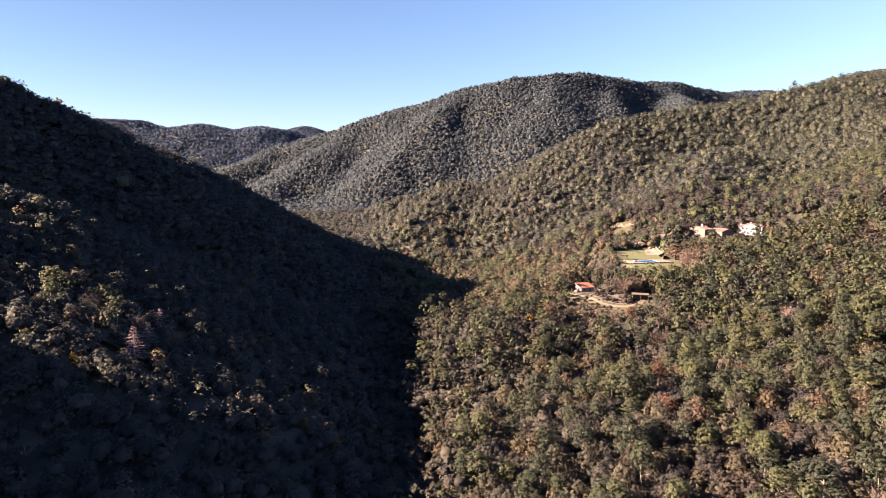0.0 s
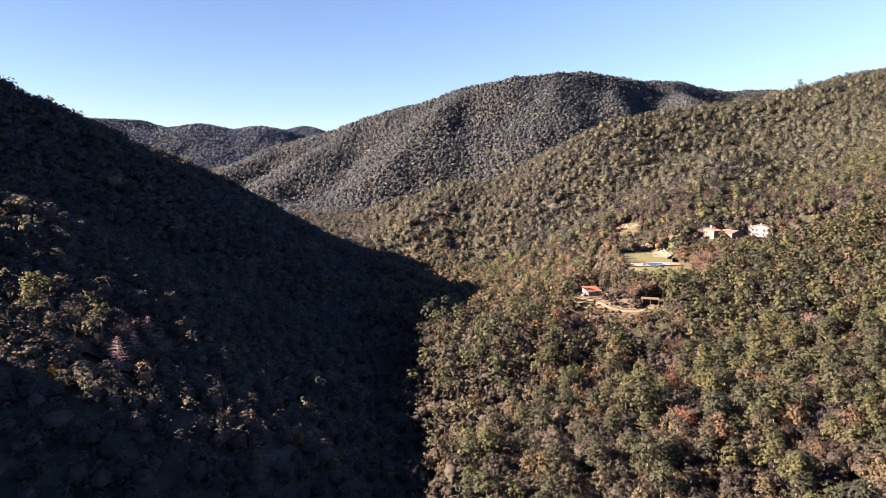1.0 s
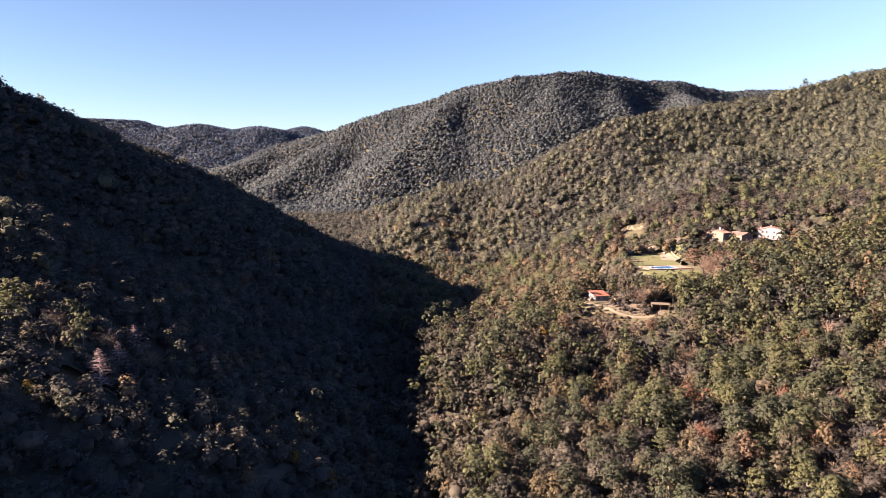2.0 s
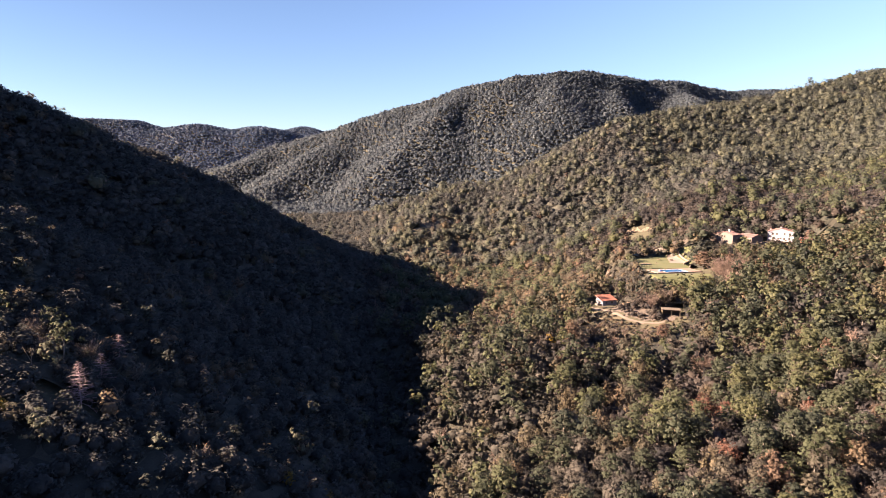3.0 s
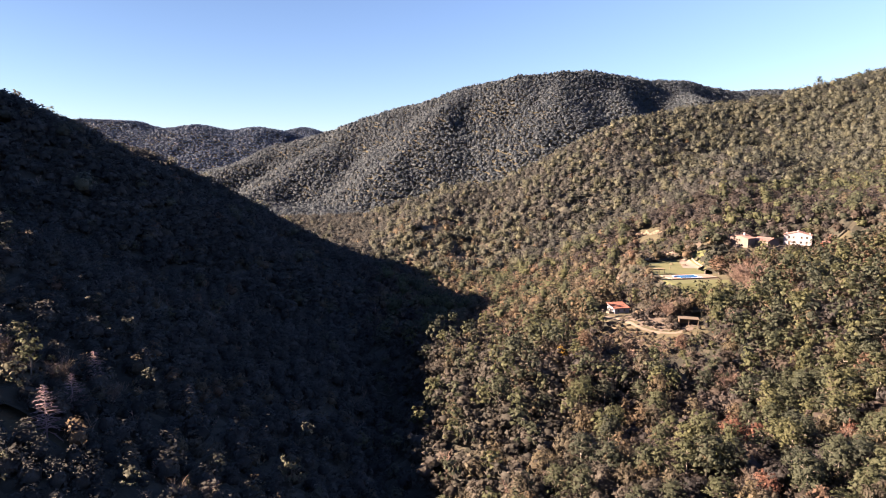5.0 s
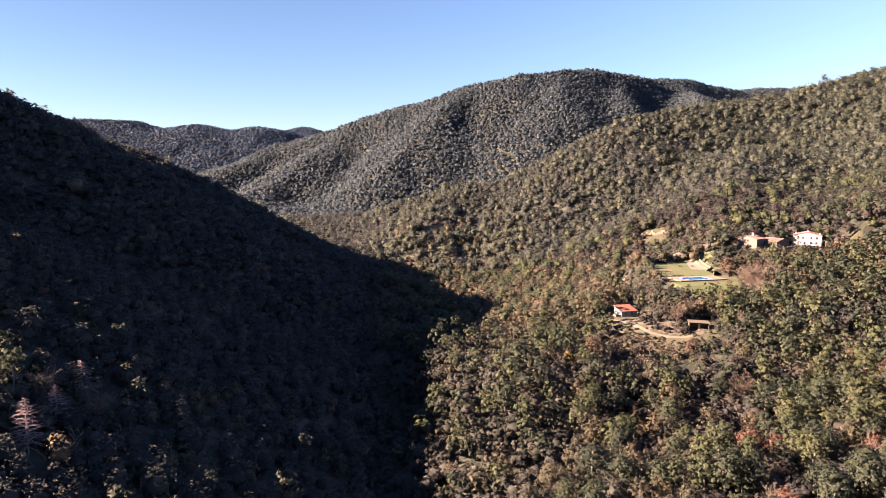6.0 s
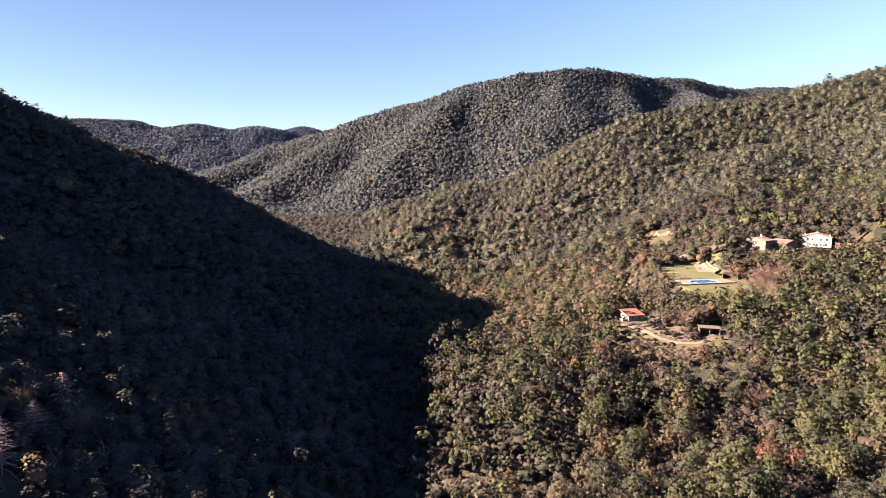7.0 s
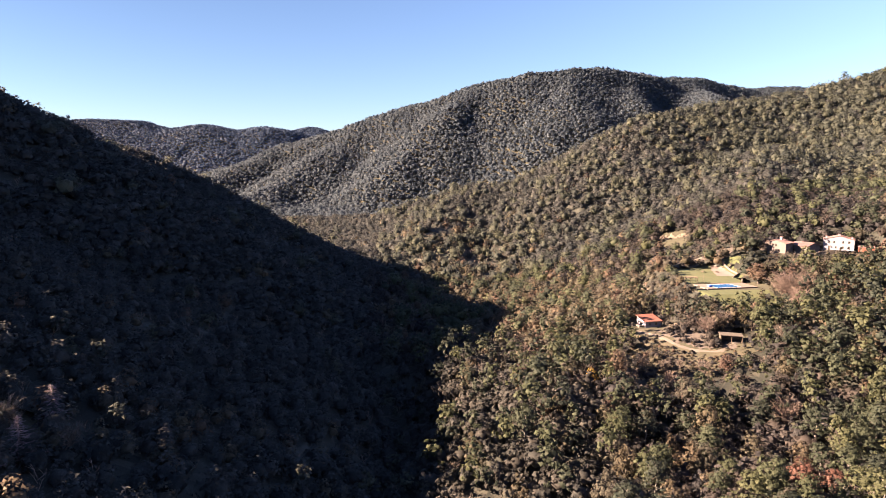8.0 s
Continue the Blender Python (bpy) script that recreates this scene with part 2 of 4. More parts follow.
def bare_height(x, y):
    x, y = np.asarray(x, float), np.asarray(y, float)
    floor = 2 + 0.045 * np.clip(y, -600, 1000) + 0.012 * np.clip(y - 1000, 0, 5000)
    tops = [floor]
    for crest, fall, blunt in RIDGES:
        best = np.full(x.shape, -1e9)
        for (ax, ay, az), (bx, by, bz) in zip(crest, crest[1:]):
            dx, dy = bx - ax, by - ay
            t = np.clip(((x - ax) * dx + (y - ay) * dy) / (dx * dx + dy * dy), 0, 1)
            d = np.hypot(x - ax - t * dx, y - ay - t * dy)
            best = np.maximum(best, az + t * (bz - az) - fall * (np.sqrt(d * d + blunt * blunt) - blunt))
        tops.append(best)
    tops = np.array(tops)
    top = tops.max(0)
    h = top + 6 * np.log(np.exp((tops - top) / 6).sum(0))
    far = smooth(700, 1500, np.hypot(x, y))
    h = h + (2 + 6 * far) * wave(x, y, 90 + 0 * far, 1) + 1.8 * wave(x, y, 35, 2) + far * 8 * wave(x, y, 230, 3)
    # swells and dips of the sunlit slope: centre, reach, rise
    for px, py, rx, ry, rise in SWELLS:
        h = h + rise * np.exp(-((x - px) / rx) ** 2 - ((y - py) / ry) ** 2)
    # the hollow of the stream, sunk deeper to keep its floor in shadow
    h = h - 9 * np.exp(-((x + 20) / 24) ** 2 - ((y - 138) / 22) ** 2) - 7 * np.exp(-((x - 1 - 6 * smooth(230, 270, y)) / 15) ** 2) * smooth(100, 140, y) * (1 - smooth(280, 320, y))
    return h


def height(x, y):
    h = bare_height(x, y)
    for px, py, hx, hy, turn, pz, margin in PADS:
        c, s = math.cos(math.radians(turn)), math.sin(math.radians(turn))
        u, v = (x - px) * c + (y - py) * s, (y - py) * c - (x - px) * s
        d = np.hypot(np.maximum(abs(u) - hx, 0), np.maximum(abs(v) - hy, 0))
        k = 1 - smooth(0, margin, d)
        h = h * (1 - k) + pz * k
    return h

PADS += [
    (157, 352, 14, 20, -8, 51.0, 13),
    (151, 321, 15, 6, -2, 51.0, 8),
    (147, 309, 11, 5, -4, 50.75, 10),
    (220, 367, 17, 8, 25, 59.7, 12),
    (244, 370, 12, 7, -20, 60.1, 12),
    (110, 307, 8, 6, 0, 37.9, 8),
    (250, 347, 15, 9, -20, 57.5, 14),
    (228, 325, 14, 8, -20, 53.0, 18),
]
# centre, half sizes, turn: open places without trees
CLEARINGS = [(95, 190, 4.5, 4, 0), (83, 214, 5, 3.5, 0), (110, 219, 4, 4, 0), (66, 249, 3, 3.5, 0), (84, 160, 3.5, 3.5, 0), (177, 339, 7, 6, 0), (167, 314, 7, 6, 0), (164, 297, 7, 6, 0), (212, 357, 22, 13, 20), (216, 365, 17, 13, 20), (226, 354, 15, 8, -20), (242, 365, 16, 14, -35), (108, 306, 10, 8, 0), (112, 299, 8, 6, 0), (-69, 171.5, 7, 4, 0), (-72, 197, 6, 4, 0), (-80, 192, 6, 3.5, 0),
             (109, 266, 19, 10, -12), (102, 290, 6, 19, 0), (187, 449, 14, 7, -38), (182, 437, 12, 9, -38), (172, 390, 27, 12, -15), (97, 264, 15, 17, 0), (115, 283, 8, 9, 0), (124, 270, 8, 7, 0), (257, 356, 10, 8, -30), (123, 343, 3.5, 9, -20), (43, 585, 9, 7, 0), (41, 576, 9, 6, 0), (246, 353, 12, 10, -30)]
TRACK = [(100.5, 304), (103, 297), (105.3, 290.5), (106, 284), (107, 278), (109, 273.5), (112.5, 270), (118, 267.3), (123.5, 270), (129, 276)]
DRIVE = [(115, 316), (120, 330), (127, 346), (131, 357), (134, 368), (139, 379), (147, 391), (160, 396), (178, 391)]
# where trees stay small
LOW_GROWTH = [(130, 332, 14), (132, 348, 12), (138, 364, 10), (186, 356, 12), (200, 345, 26), (228, 345, 26), (130, 318, 14), (128, 305, 10), (150, 292, 12), (108, 250, 18), (90, 275, 16), (95, 252, 16), (172, 405, 24)]
LAWNS = [
    [(136, 330), (142, 350), (149, 369), (166, 374), (174, 375), (178, 360), (172, 341), (163, 329)],
    [(133, 316), (165, 313), (163, 304), (151, 298), (141, 296), (132, 303)],
    [(179, 377), (196, 366), (190, 351), (181, 355), (176, 370)],
    [(134, 314), (168, 312), (169, 331), (134, 331)],
]

# ---- forest ----
def quad_free(name, verts, tris, material, tint=None, soft_look=False, lean=None):
    """A mesh of triangles from arrays."""
    me = bpy.data.meshes.new(name)
    me.vertices.add(len(verts))
    me.vertices.foreach_set("co", np.ascontiguousarray(verts, np.float32).ravel())
    n = len(tris)
    me.loops.add(3 * n)
    me.loops.foreach_set("vertex_index", np.ascontiguousarray(tris, np.int32).ravel())
    me.polygons.add(n)
    me.polygons.foreach_set("loop_start", np.arange(0, 3 * n, 3, dtype=np.int32))
    me.polygons.foreach_set("loop_total", np.full(n, 3, np.int32))
    if soft_look:
        me.polygons.foreach_set("use_smooth", np.ones(n, bool))
    if tint is not None:
        me.attributes.new("tint", "FLOAT", "POINT").data.foreach_set("value", np.ascontiguousarray(tint, np.float32))
    me.materials.append(material)
    me.update(calc_edges=True)
    if lean is not None:
        me.polygons.foreach_set("use_smooth", np.ones(n, bool))
        me.normals_split_custom_set_from_vertices(np.ascontiguousarray(lean, np.float32))
    return me


G = (1 + 5 ** 0.5) / 2
BALL_V = np.array([(-1, G, 0), (1, G, 0), (-1, -G, 0), (1, -G, 0), (0, -1, G), (0, 1, G), (0, -1, -G), (0, 1, -G), (G, 0, -1), (G, 0, 1), (-G, 0, -1), (-G, 0, 1)]) / math.hypot(1, G)
BALL_F = np.array([(0, 11, 5), (0, 5, 1), (0, 1, 7), (0, 7, 10), (0, 10, 11), (1, 5, 9), (5, 11, 4), (11, 10, 2), (10, 7, 6), (7, 1, 8),
                   (3, 9, 4), (3, 4, 2), (3, 2, 6), (3, 6, 8), (3, 8, 9), (4, 9, 5), (2, 4, 11), (6, 2, 10), (8, 6, 7), (9, 8, 1)])


def unit(v):
    return v / (np.linalg.norm(v, axis=-1, keepdims=True) + 1e-9)


def leaf_sheets(rng, c, way, s, tilt=0.34):
    """Small three-cornered sprays at c, roughly square to way. They face outwards and shade with the clump that they clothe."""
    k = len(c)
    face = unit(way + tilt * rng.normal(size=(k, 3)))
    a = unit(np.cross(face, rng.normal(size=(k, 3))))
    b = np.cross(face, a)
    V = np.stack([c + a * s, c - 0.5 * a * s + 0.8 * b * s, c - 0.5 * a * s - 0.8 * b * s], 1).reshape(-1, 3)
    N = np.repeat(unit(way + 0.16 * rng.normal(size=(k, 3))), 3, 0)
    return V, np.arange(3 * k).reshape(-1, 3), N


def crown(rng, lobes, leaves, size, core=0.6):
    """Clumps of leaf sprays round the lobes (x, y, z, radius, flatness): vertices, triangles and the way each spray faces.
    Inside stands one core of dense growth."""
    V, F, N, n = [], [], [], 0
    lo, hi = np.min([l[:3] for l in lobes], 0), np.max([l[:3] for l in lobes], 0)
    mid = (lo + hi) / 2
    b = BALL_V * rng.uniform(0.8, 1.1, (12, 1))
    v = b * ((hi - lo) / 2 + 0.6) * (core + 0.12, core + 0.12, core) + mid
    V.append(v), F.append(BALL_F), N.append(unit(b))
    n = 12
    for x, y, z, r, flat in lobes:
        at = np.array((x, y, z))
        clumps = max(3, leaves // 7)
        d = rng.normal(size=(clumps, 3))
        d[:, 2] = d[:, 2] * 0.85 + 0.2
        d = unit(d) * rng.uniform(0.84, 1.06, (clumps, 1))
        pick = rng.integers(0, clumps, leaves)
        off = rng.normal(size=(leaves, 3)) * 0.17
        c = (d[pick] + off) * r * (1, 1, flat) + at
        way = unit(0.6 * unit(d[pick]) + 1.0 * off + 0.4 * unit(at - mid + 1e-3) + (0, 0, 0.4))
        v, f, m = leaf_sheets(rng, c, way, size * rng.uniform(0.6, 1.4, (leaves, 1)), 0.3)
        V.append(v), F.append(f + n), N.append(m)
        n += len(v)
    return np.concatenate(V), np.concatenate(F), np.concatenate(N)


def stick(p, q, r0, r1, sides=5):
    """A tapered stick from p to q."""
    p, q = np.array(p, float), np.array(q, float)
    w = (q - p) / (np.linalg.norm(q - p) + 1e-9)
    a = np.cross(w, (0.3, 0.9, 0.2))
    a /= np.linalg.norm(a)
    b = np.cross(w, a)
    t = np.arange(sides) * 2 * math.pi / sides
    ring = np.cos(t)[:, None] * a + np.sin(t)[:, None] * b
    V = np.concatenate([p + ring * r0, q + ring * r1])
    i = np.arange(sides)
    j = (i + 1) % sides
    return V, np.concatenate([np.stack([i, j, j + sides], 1), np.stack([i, j + sides, i + sides], 1)])


def joined(pieces):
    V, F, n = [], [], 0
    for v, f in pieces:
        V.append(v), F.append(f + n)
        n += len(v)
    return np.concatenate(V), np.concatenate(F)


def oak_shape(rng, lobes, leaves, size, lobe=1.0):
    """A holm oak: a broad dome of many lobes down to the shrubs. About 6.5 m high, 7 m wide."""
    L = []
    for k in range(lobes):
        a, e = k * 2.4 + rng.uniform(-0.4, 0.4), rng.uniform(-0.75, 1.0)
        rad = 2.7 * math.sqrt(max(0.05, 1 - max(e, 0) ** 2)) * rng.uniform(0.72, 1.08)
        L.append((rad * math.cos(a), rad * math.sin(a), 3.3 + 2.3 * e * rng.uniform(0.85, 1.12), rng.uniform(0.75, 1.25) * lobe, 0.9))
    return crown(rng, L, leaves, size, 0.6)


def pine_shape(rng, lobes, leaves, size):
    """An Aleppo pine: open, flat sprays, widest high up, sparser below. About 11 m high."""
    L = []
    for k in range(lobes):
        u = ((k + 0.5) / lobes) ** 0.75
        rad = (0.4 + 2.9 * math.sqrt(max(0.0, 1 - u))) * rng.uniform(0.45, 1.05)
        a = k * 2.4 + rng.uniform(-0.5, 0.5)
        L.append((rad * math.cos(a), rad * math.sin(a), 4.8 + 5.4 * u + rng.uniform(-0.4, 0.4), rng.uniform(0.85, 1.35), 0.62))
    return crown(rng, L, leaves, size, 0.22)


def leafy_shape(rng, lobes, leaves, size):
    """A broad-leaved tree in autumn: taller, looser oval. About 9 m high."""
    L = []
    for k in range(lobes):
        u = (k + 0.5) / lobes
        rad = 2.4 * math.sin(math.pi * (0.2 + 0.72 * u)) * rng.uniform(0.6, 1.05)
        a = k * 2.4 + rng.uniform(-0.5, 0.5)
        L.append((rad * math.cos(a), rad * math.sin(a), 2.2 + 6.0 * u + rng.uniform(-0.3, 0.3), rng.uniform(0.8, 1.25), 1.0))
    return crown(rng, L, leaves, size, 0.3)


def twig_shape(rng, count, reach=1.0, thick=1.0):
    """The bare limbs and twigs of a leafless tree, 8 m high."""
    P = []
    for k in range(count):
        a = k * 2.4 + rng.uniform(-0.5, 0.5)
        z0 = rng.uniform(1.6, 5.0)
        out = rng.uniform(0.9, 2.3) * reach
        tip = np.array((out * math.cos(a), out * math.sin(a), z0 + rng.uniform(1.2, 3.2)))
        base = np.array((0, 0, z0))
        P.append(stick(base, tip, 0.07 * thick, 0.03 * thick, 3))
        for _ in range(5):
            f = rng.uniform(0.35, 1.0)
            s = base + (tip - base) * f
            e = s + rng.normal(size=3) * (0.55, 0.55, 0.4) + (0.35 * math.cos(a), 0.35 * math.sin(a), 0.75)
            P.append(stick(s, e, 0.045 * thick, 0.018 * thick, 3))
    return joined(P)


def dead_fir_shape(rng, branches=78):
    """The bare, drooping branches of a dead conifer, uneven in length, 13 m high and up to 10 m wide."""
    P = []
    for k in range(branches):
        u = (k + rng.uniform(0, 1)) / branches
        z, out = 2.0 + 10.6 * u, 5.3 * (1 - u) ** 0.85 + 0.35
        a = k * 2.4 + rng.uniform(-0.4, 0.4)
        d = np.array((math.cos(a), math.sin(a), 0))
        r = out * rng.uniform(0.5, 1.1)
        rise, sag = rng.uniform(-0.1, 0.25), rng.uniform(0.02, 0.06)

        def along(f):
            return d * r * f + (0, 0, z + rise * r * f - sag * (r * f) ** 2)
        P += [stick(along(0), along(0.5), 0.085, 0.065, 3), stick(along(0.5), along(1.0), 0.065, 0.03, 3)]
        for f in np.linspace(0.3, 1.0, 3 + int(r * 1.6)):
            side = np.array((-d[1], d[0], 0)) * rng.choice((-1, 1))
            P.append(stick(along(f), along(f) + side * rng.uniform(0.3, 0.9) * (1.2 - 0.5 * f) + d * 0.35 + (0, 0, rng.uniform(-0.45, 0.1)), 0.05, 0.022, 3))
    return joined(P)


def trunk_shape(rng, high, r, lean=0.3, limbs=5, crown_from=0.45, reach=1.6):
    p = np.array((0.0, 0.0, -1.5))
    P, spine = [], [p]
    for k in range(4):
        q = np.array((rng.uniform(-lean, lean), rng.uniform(-lean, lean), high * (k + 1) / 4))
        P.append(stick(spine[-1], q, r * (1 - 0.2 * k), r * (1 - 0.2 * (k + 1)) + 0.02, 6))
        spine.append(q)
    for k in range(limbs):
        a, z = k * 2.4 + rng.uniform(-0.4, 0.4), high * rng.uniform(crown_from, 0.9)
        s = np.array((0, 0, z)) + (spine[2] + spine[3]) / 2 * (1, 1, 0)
        P.append(stick(s, s + (reach * math.cos(a), reach * math.sin(a), rng.uniform(0.5, 1.5)), r * 0.4, r * 0.15, 4))
    return joined(P)


def spray_shape(rng, wide, high, leaves, size, core=True, top=0.0):
    """The crown of a tree seen from afar: sprays of leaves over a broad dome. top: how far the width sits high up."""
    u = rng.uniform(0, 1, leaves) ** 0.8
    t = rng.uniform(0, 6.283, leaves)
    lump = 1 + 0.22 * np.sin(3 * t + rng.uniform(0, 6.28)) + 0.12 * np.sin(5 * t + rng.uniform(0, 6.28))
    rad = wide * np.sqrt(1 - (1 - top) * u ** 2 - top * u ** 6) * lump * rng.uniform(0.55, 1.05, leaves)
    c = np.stack([rad * np.cos(t), rad * np.sin(t), high * (0.22 + top * 0.3 + (0.75 - top * 0.3) * u) * rng.uniform(0.9, 1.08, leaves)], 1)
    way = unit(unit((c - (0, 0, high * (0.3 + top * 0.25))) / (wide, wide, high * 0.55)) + 0.25 * rng.normal(size=(leaves, 3)) + (0, 0, 0.35))
    V, F, N = leaf_sheets(rng, c, way, size * rng.uniform(0.6, 1.4, (leaves, 1)))
    if not core:
        return V, F, N
    b = BALL_V * rng.uniform(0.75, 1.15, (12, 1))
    v = b * (wide * 0.66, wide * 0.66, min(high * 0.34, wide * 0.56)) + (0, 0, high * (0.45 + top * 0.2))
    return np.concatenate([V, v]), np.concatenate([F, BALL_F[v[BALL_F].mean(1)[:, 2] > high * 0.34] + len(V)]), np.concatenate([N, unit(b)])


def stand(name, shapes, rows, material, label, category):
    """Many trees as one object of kind stuff. rows: x, y, z, size, height factor, turn, tint."""
    V, F, T, N, n = [], [], [], [], 0
    rng = np.random.default_rng(len(rows))
    pick = rng.integers(0, len(shapes), len(rows))
    for k, (sv, sf, *sn) in enumerate(shapes):
        r = rows[pick == k]
        if not len(r):
            continue
        c, s = np.cos(r[:, 5])[:, None], np.sin(r[:, 5])[:, None]
        x, y, z = sv[:, 0], sv[:, 1], sv[:, 2]
        p = np.stack([(x * c - y * s) * r[:, 3:4], (x * s + y * c) * r[:, 3:4], z * r[:, 3:4] * r[:, 4:5]], 2) + r[:, None, :3]
        V.append(p.reshape(-1, 3))
        F.append((sf[None] + (np.arange(len(r)) * len(sv))[:, None, None]).reshape(-1, 3) + n)
        T.append(np.repeat(r[:, 6], len(sv)))
        if sn:
            x, y, z = sn[0].T
            N.append(np.stack([x * c - y * s, x * s + y * c, z + 0 * c], 2).reshape(-1, 3))
        n += len(r) * len(sv)
    if not V:
        return None
    ob = new(name, quad_free(name, np.concatenate(V), np.concatenate(F), material, np.concatenate(T), lean=np.concatenate(N) if N else None))
    return tagged(ob, label, category, kind="stuff")


# ---- ground ----
def spaced(lo, hi, step, far_lo, far_hi, grow=1.12):
    mid = list(np.arange(lo, hi + step, step))
    up, s = [], step
    while (up[-1] if up else mid[-1]) < far_hi:
        s = min(s * grow, 120)
        up.append((up[-1] if up else mid[-1]) + s)
    down, s = [], step
    while (down[-1] if down else lo) > far_lo:
        s = min(s * grow, 120)
        down.append((down[-1] if down else lo) - s)
    return np.array(down[::-1] + mid + up)


gx, gy = spaced(-260, 420, 5, -6000, 6000, 1.06), spaced(60, 560, 5, -5000, 7000, 1.05)
X, Y = np.meshgrid(gx, gy, indexing="ij")
Z = height(X, Y)
V = np.stack([X, Y, Z], 2).reshape(-1, 3)
i, j = np.meshgrid(np.arange(len(gx) - 1), np.arange(len(gy) - 1), indexing="ij")
a = (i * len(gy) + j).ravel()
b = a + len(gy)
ground = new("ground", quad_free("ground", V, np.concatenate([np.stack([a, b, b + 1], 1), np.stack([a, b + 1, a + 1], 1)]), GROUND, soft_look=True))
tagged(ground, "steep valley ground of leaf litter and dry scrub", "ground", kind="structure")


# ---- the ground's height between its corners ----
def ground_at(x, y):
    x, y = np.asarray(x, float), np.asarray(y, float)
    p = np.clip(np.searchsorted(gx, x) - 1, 0, len(gx) - 2)
    q = np.clip(np.searchsorted(gy, y) - 1, 0, len(gy) - 2)
    u, v = np.clip((x - gx[p]) / (gx[p + 1] - gx[p]), 0, 1), np.clip((y - gy[q]) / (gy[q + 1] - gy[q]), 0, 1)
    lower = Z[p, q] + u * (Z[p + 1, q] - Z[p, q]) + v * (Z[p + 1, q + 1] - Z[p + 1, q])
    upper = Z[p, q] + v * (Z[p, q + 1] - Z[p, q]) + u * (Z[p + 1, q + 1] - Z[p, q + 1])
    return np.where(u >= v, lower, upper)


def inside(poly, x, y):
    out = np.zeros(x.shape, bool)
    for (ax, ay), (bx, by) in zip(poly, poly[1:] + poly[:1]):
        cross = (ay > y) != (by > y)
        out ^= cross & (x < (bx - ax) * (y - ay) / (by - ay + 1e-12) + ax)
    return out


def draped(name, poly, material, label, category, lift=0.12, cell=1.0, ragged=0.8):
    """A sheet that lies on the ground within an outline, with an uneven edge."""
    xs, ys = [p[0] for p in poly], [p[1] for p in poly]
    ax, ay = np.arange(min(xs) - 1, max(xs) + 1, cell), np.arange(min(ys) - 1, max(ys) + 1, cell)
    PX, PY = np.meshgrid(ax, ay, indexing="ij")
    PZ = ground_at(PX, PY) + lift
    mx, my = PX[:-1, :-1] + cell / 2, PY[:-1, :-1] + cell / 2
    keep = inside(poly, mx + ragged * wave(mx, my, 2.5, 8), my + ragged * wave(mx, my, 2.5, 9))
    a = np.arange(PX.size).reshape(PX.shape)
    a0, a1, a2, a3 = (v[keep] for v in (a[:-1, :-1], a[1:, :-1], a[1:, 1:], a[:-1, 1:]))
    tris = np.concatenate([np.stack([a0, a1, a2], 1), np.stack([a0, a2, a3], 1)])
    used, back = np.unique(tris, return_inverse=True)
    V = np.stack([PX, PY, PZ], 2).reshape(-1, 3)[used]
    ob = new(name, quad_free(name, V, back.reshape(-1, 3), material, soft_look=True))
    return tagged(ob, label, category, kind="structure")


def strip(name, line, wide, material, label, lift=0.16):
    """A track along a line of points."""
    pts = []
    for (ax, ay), (bx, by) in zip(line, line[1:]):
        n = max(2, int(math.hypot(bx - ax, by - ay)))
        pts += [(ax + (bx - ax) * k / n, ay + (by - ay) * k / n) for k in range(n)]
    pts = np.array(pts + [line[-1]])
    for _ in range(4):
        pts[1:-1] = (pts[:-2] + 2 * pts[1:-1] + pts[2:]) / 4
    d = np.gradient(pts, axis=0)
    d /= np.linalg.norm(d, axis=1, keepdims=True)
    side = np.stack([-d[:, 1], d[:, 0]], 1)
    across = np.linspace(-1, 1, 5)
    w = wide / 2 * (1 + 0.18 * wave(pts[:, 0], pts[:, 1], 3, 4))
    P = pts[:, None] + side[:, None] * (across[None, :, None] * w[:, None, None])
    z = ground_at(P[..., 0], P[..., 1]) + lift - 0.12 * abs(across)[None] ** 3
    V = np.concatenate([P, z[..., None]], 2).reshape(-1, 3)
    i, j = np.meshgrid(np.arange(len(pts) - 1), np.arange(4), indexing="ij")
    a = (i * 5 + j).ravel()
    ob = new(name, quad_free(name, V, np.concatenate([np.stack([a, a + 5, a + 6], 1), np.stack([a, a + 6, a + 1], 1)]), material, soft_look=True))
    return tagged(ob, label, "track", kind="structure")


# ---- parts and boxes ----
def part(name, bm, mat, parent, label="", bevel=0.0):
    if bevel:
        bmesh.ops.bevel(bm, geom=bm.edges[:], offset=bevel, segments=1, affect="EDGES")
    bmesh.ops.recalc_face_normals(bm, faces=bm.faces[:])
    me = bpy.data.meshes.new(name)
    bm.to_mesh(me)
    bm.free()
    me.materials.append(mat)
    ob = new(name, me)
    ob.parent = parent
    if label:
        ob["label"] = label
    return ob


def box(bm, x0, x1, y0, y1, z0, z1):
    v = [bm.verts.new(p) for p in ((x0, y0, z0), (x1, y0, z0), (x1, y1, z0), (x0, y1, z0), (x0, y0, z1), (x1, y0, z1), (x1, y1, z1), (x0, y1, z1))]
    for f in ((0, 3, 2, 1), (4, 5, 6, 7), (0, 1, 5, 4), (1, 2, 6, 5), (2, 3, 7, 6), (3, 0, 4, 7)):
        bm.faces.new([v[k] for k in f])


def boxes(*rows):
    bm = bmesh.new()
    for r in rows:
        box(bm, *r)
    return bm


def thing(name, x, y, z, turn, label, category, group=""):
    base = new(name)
    base.matrix_basis = pose(x, y, z, 0, 0, turn)
    return tagged(base, label, category, group)


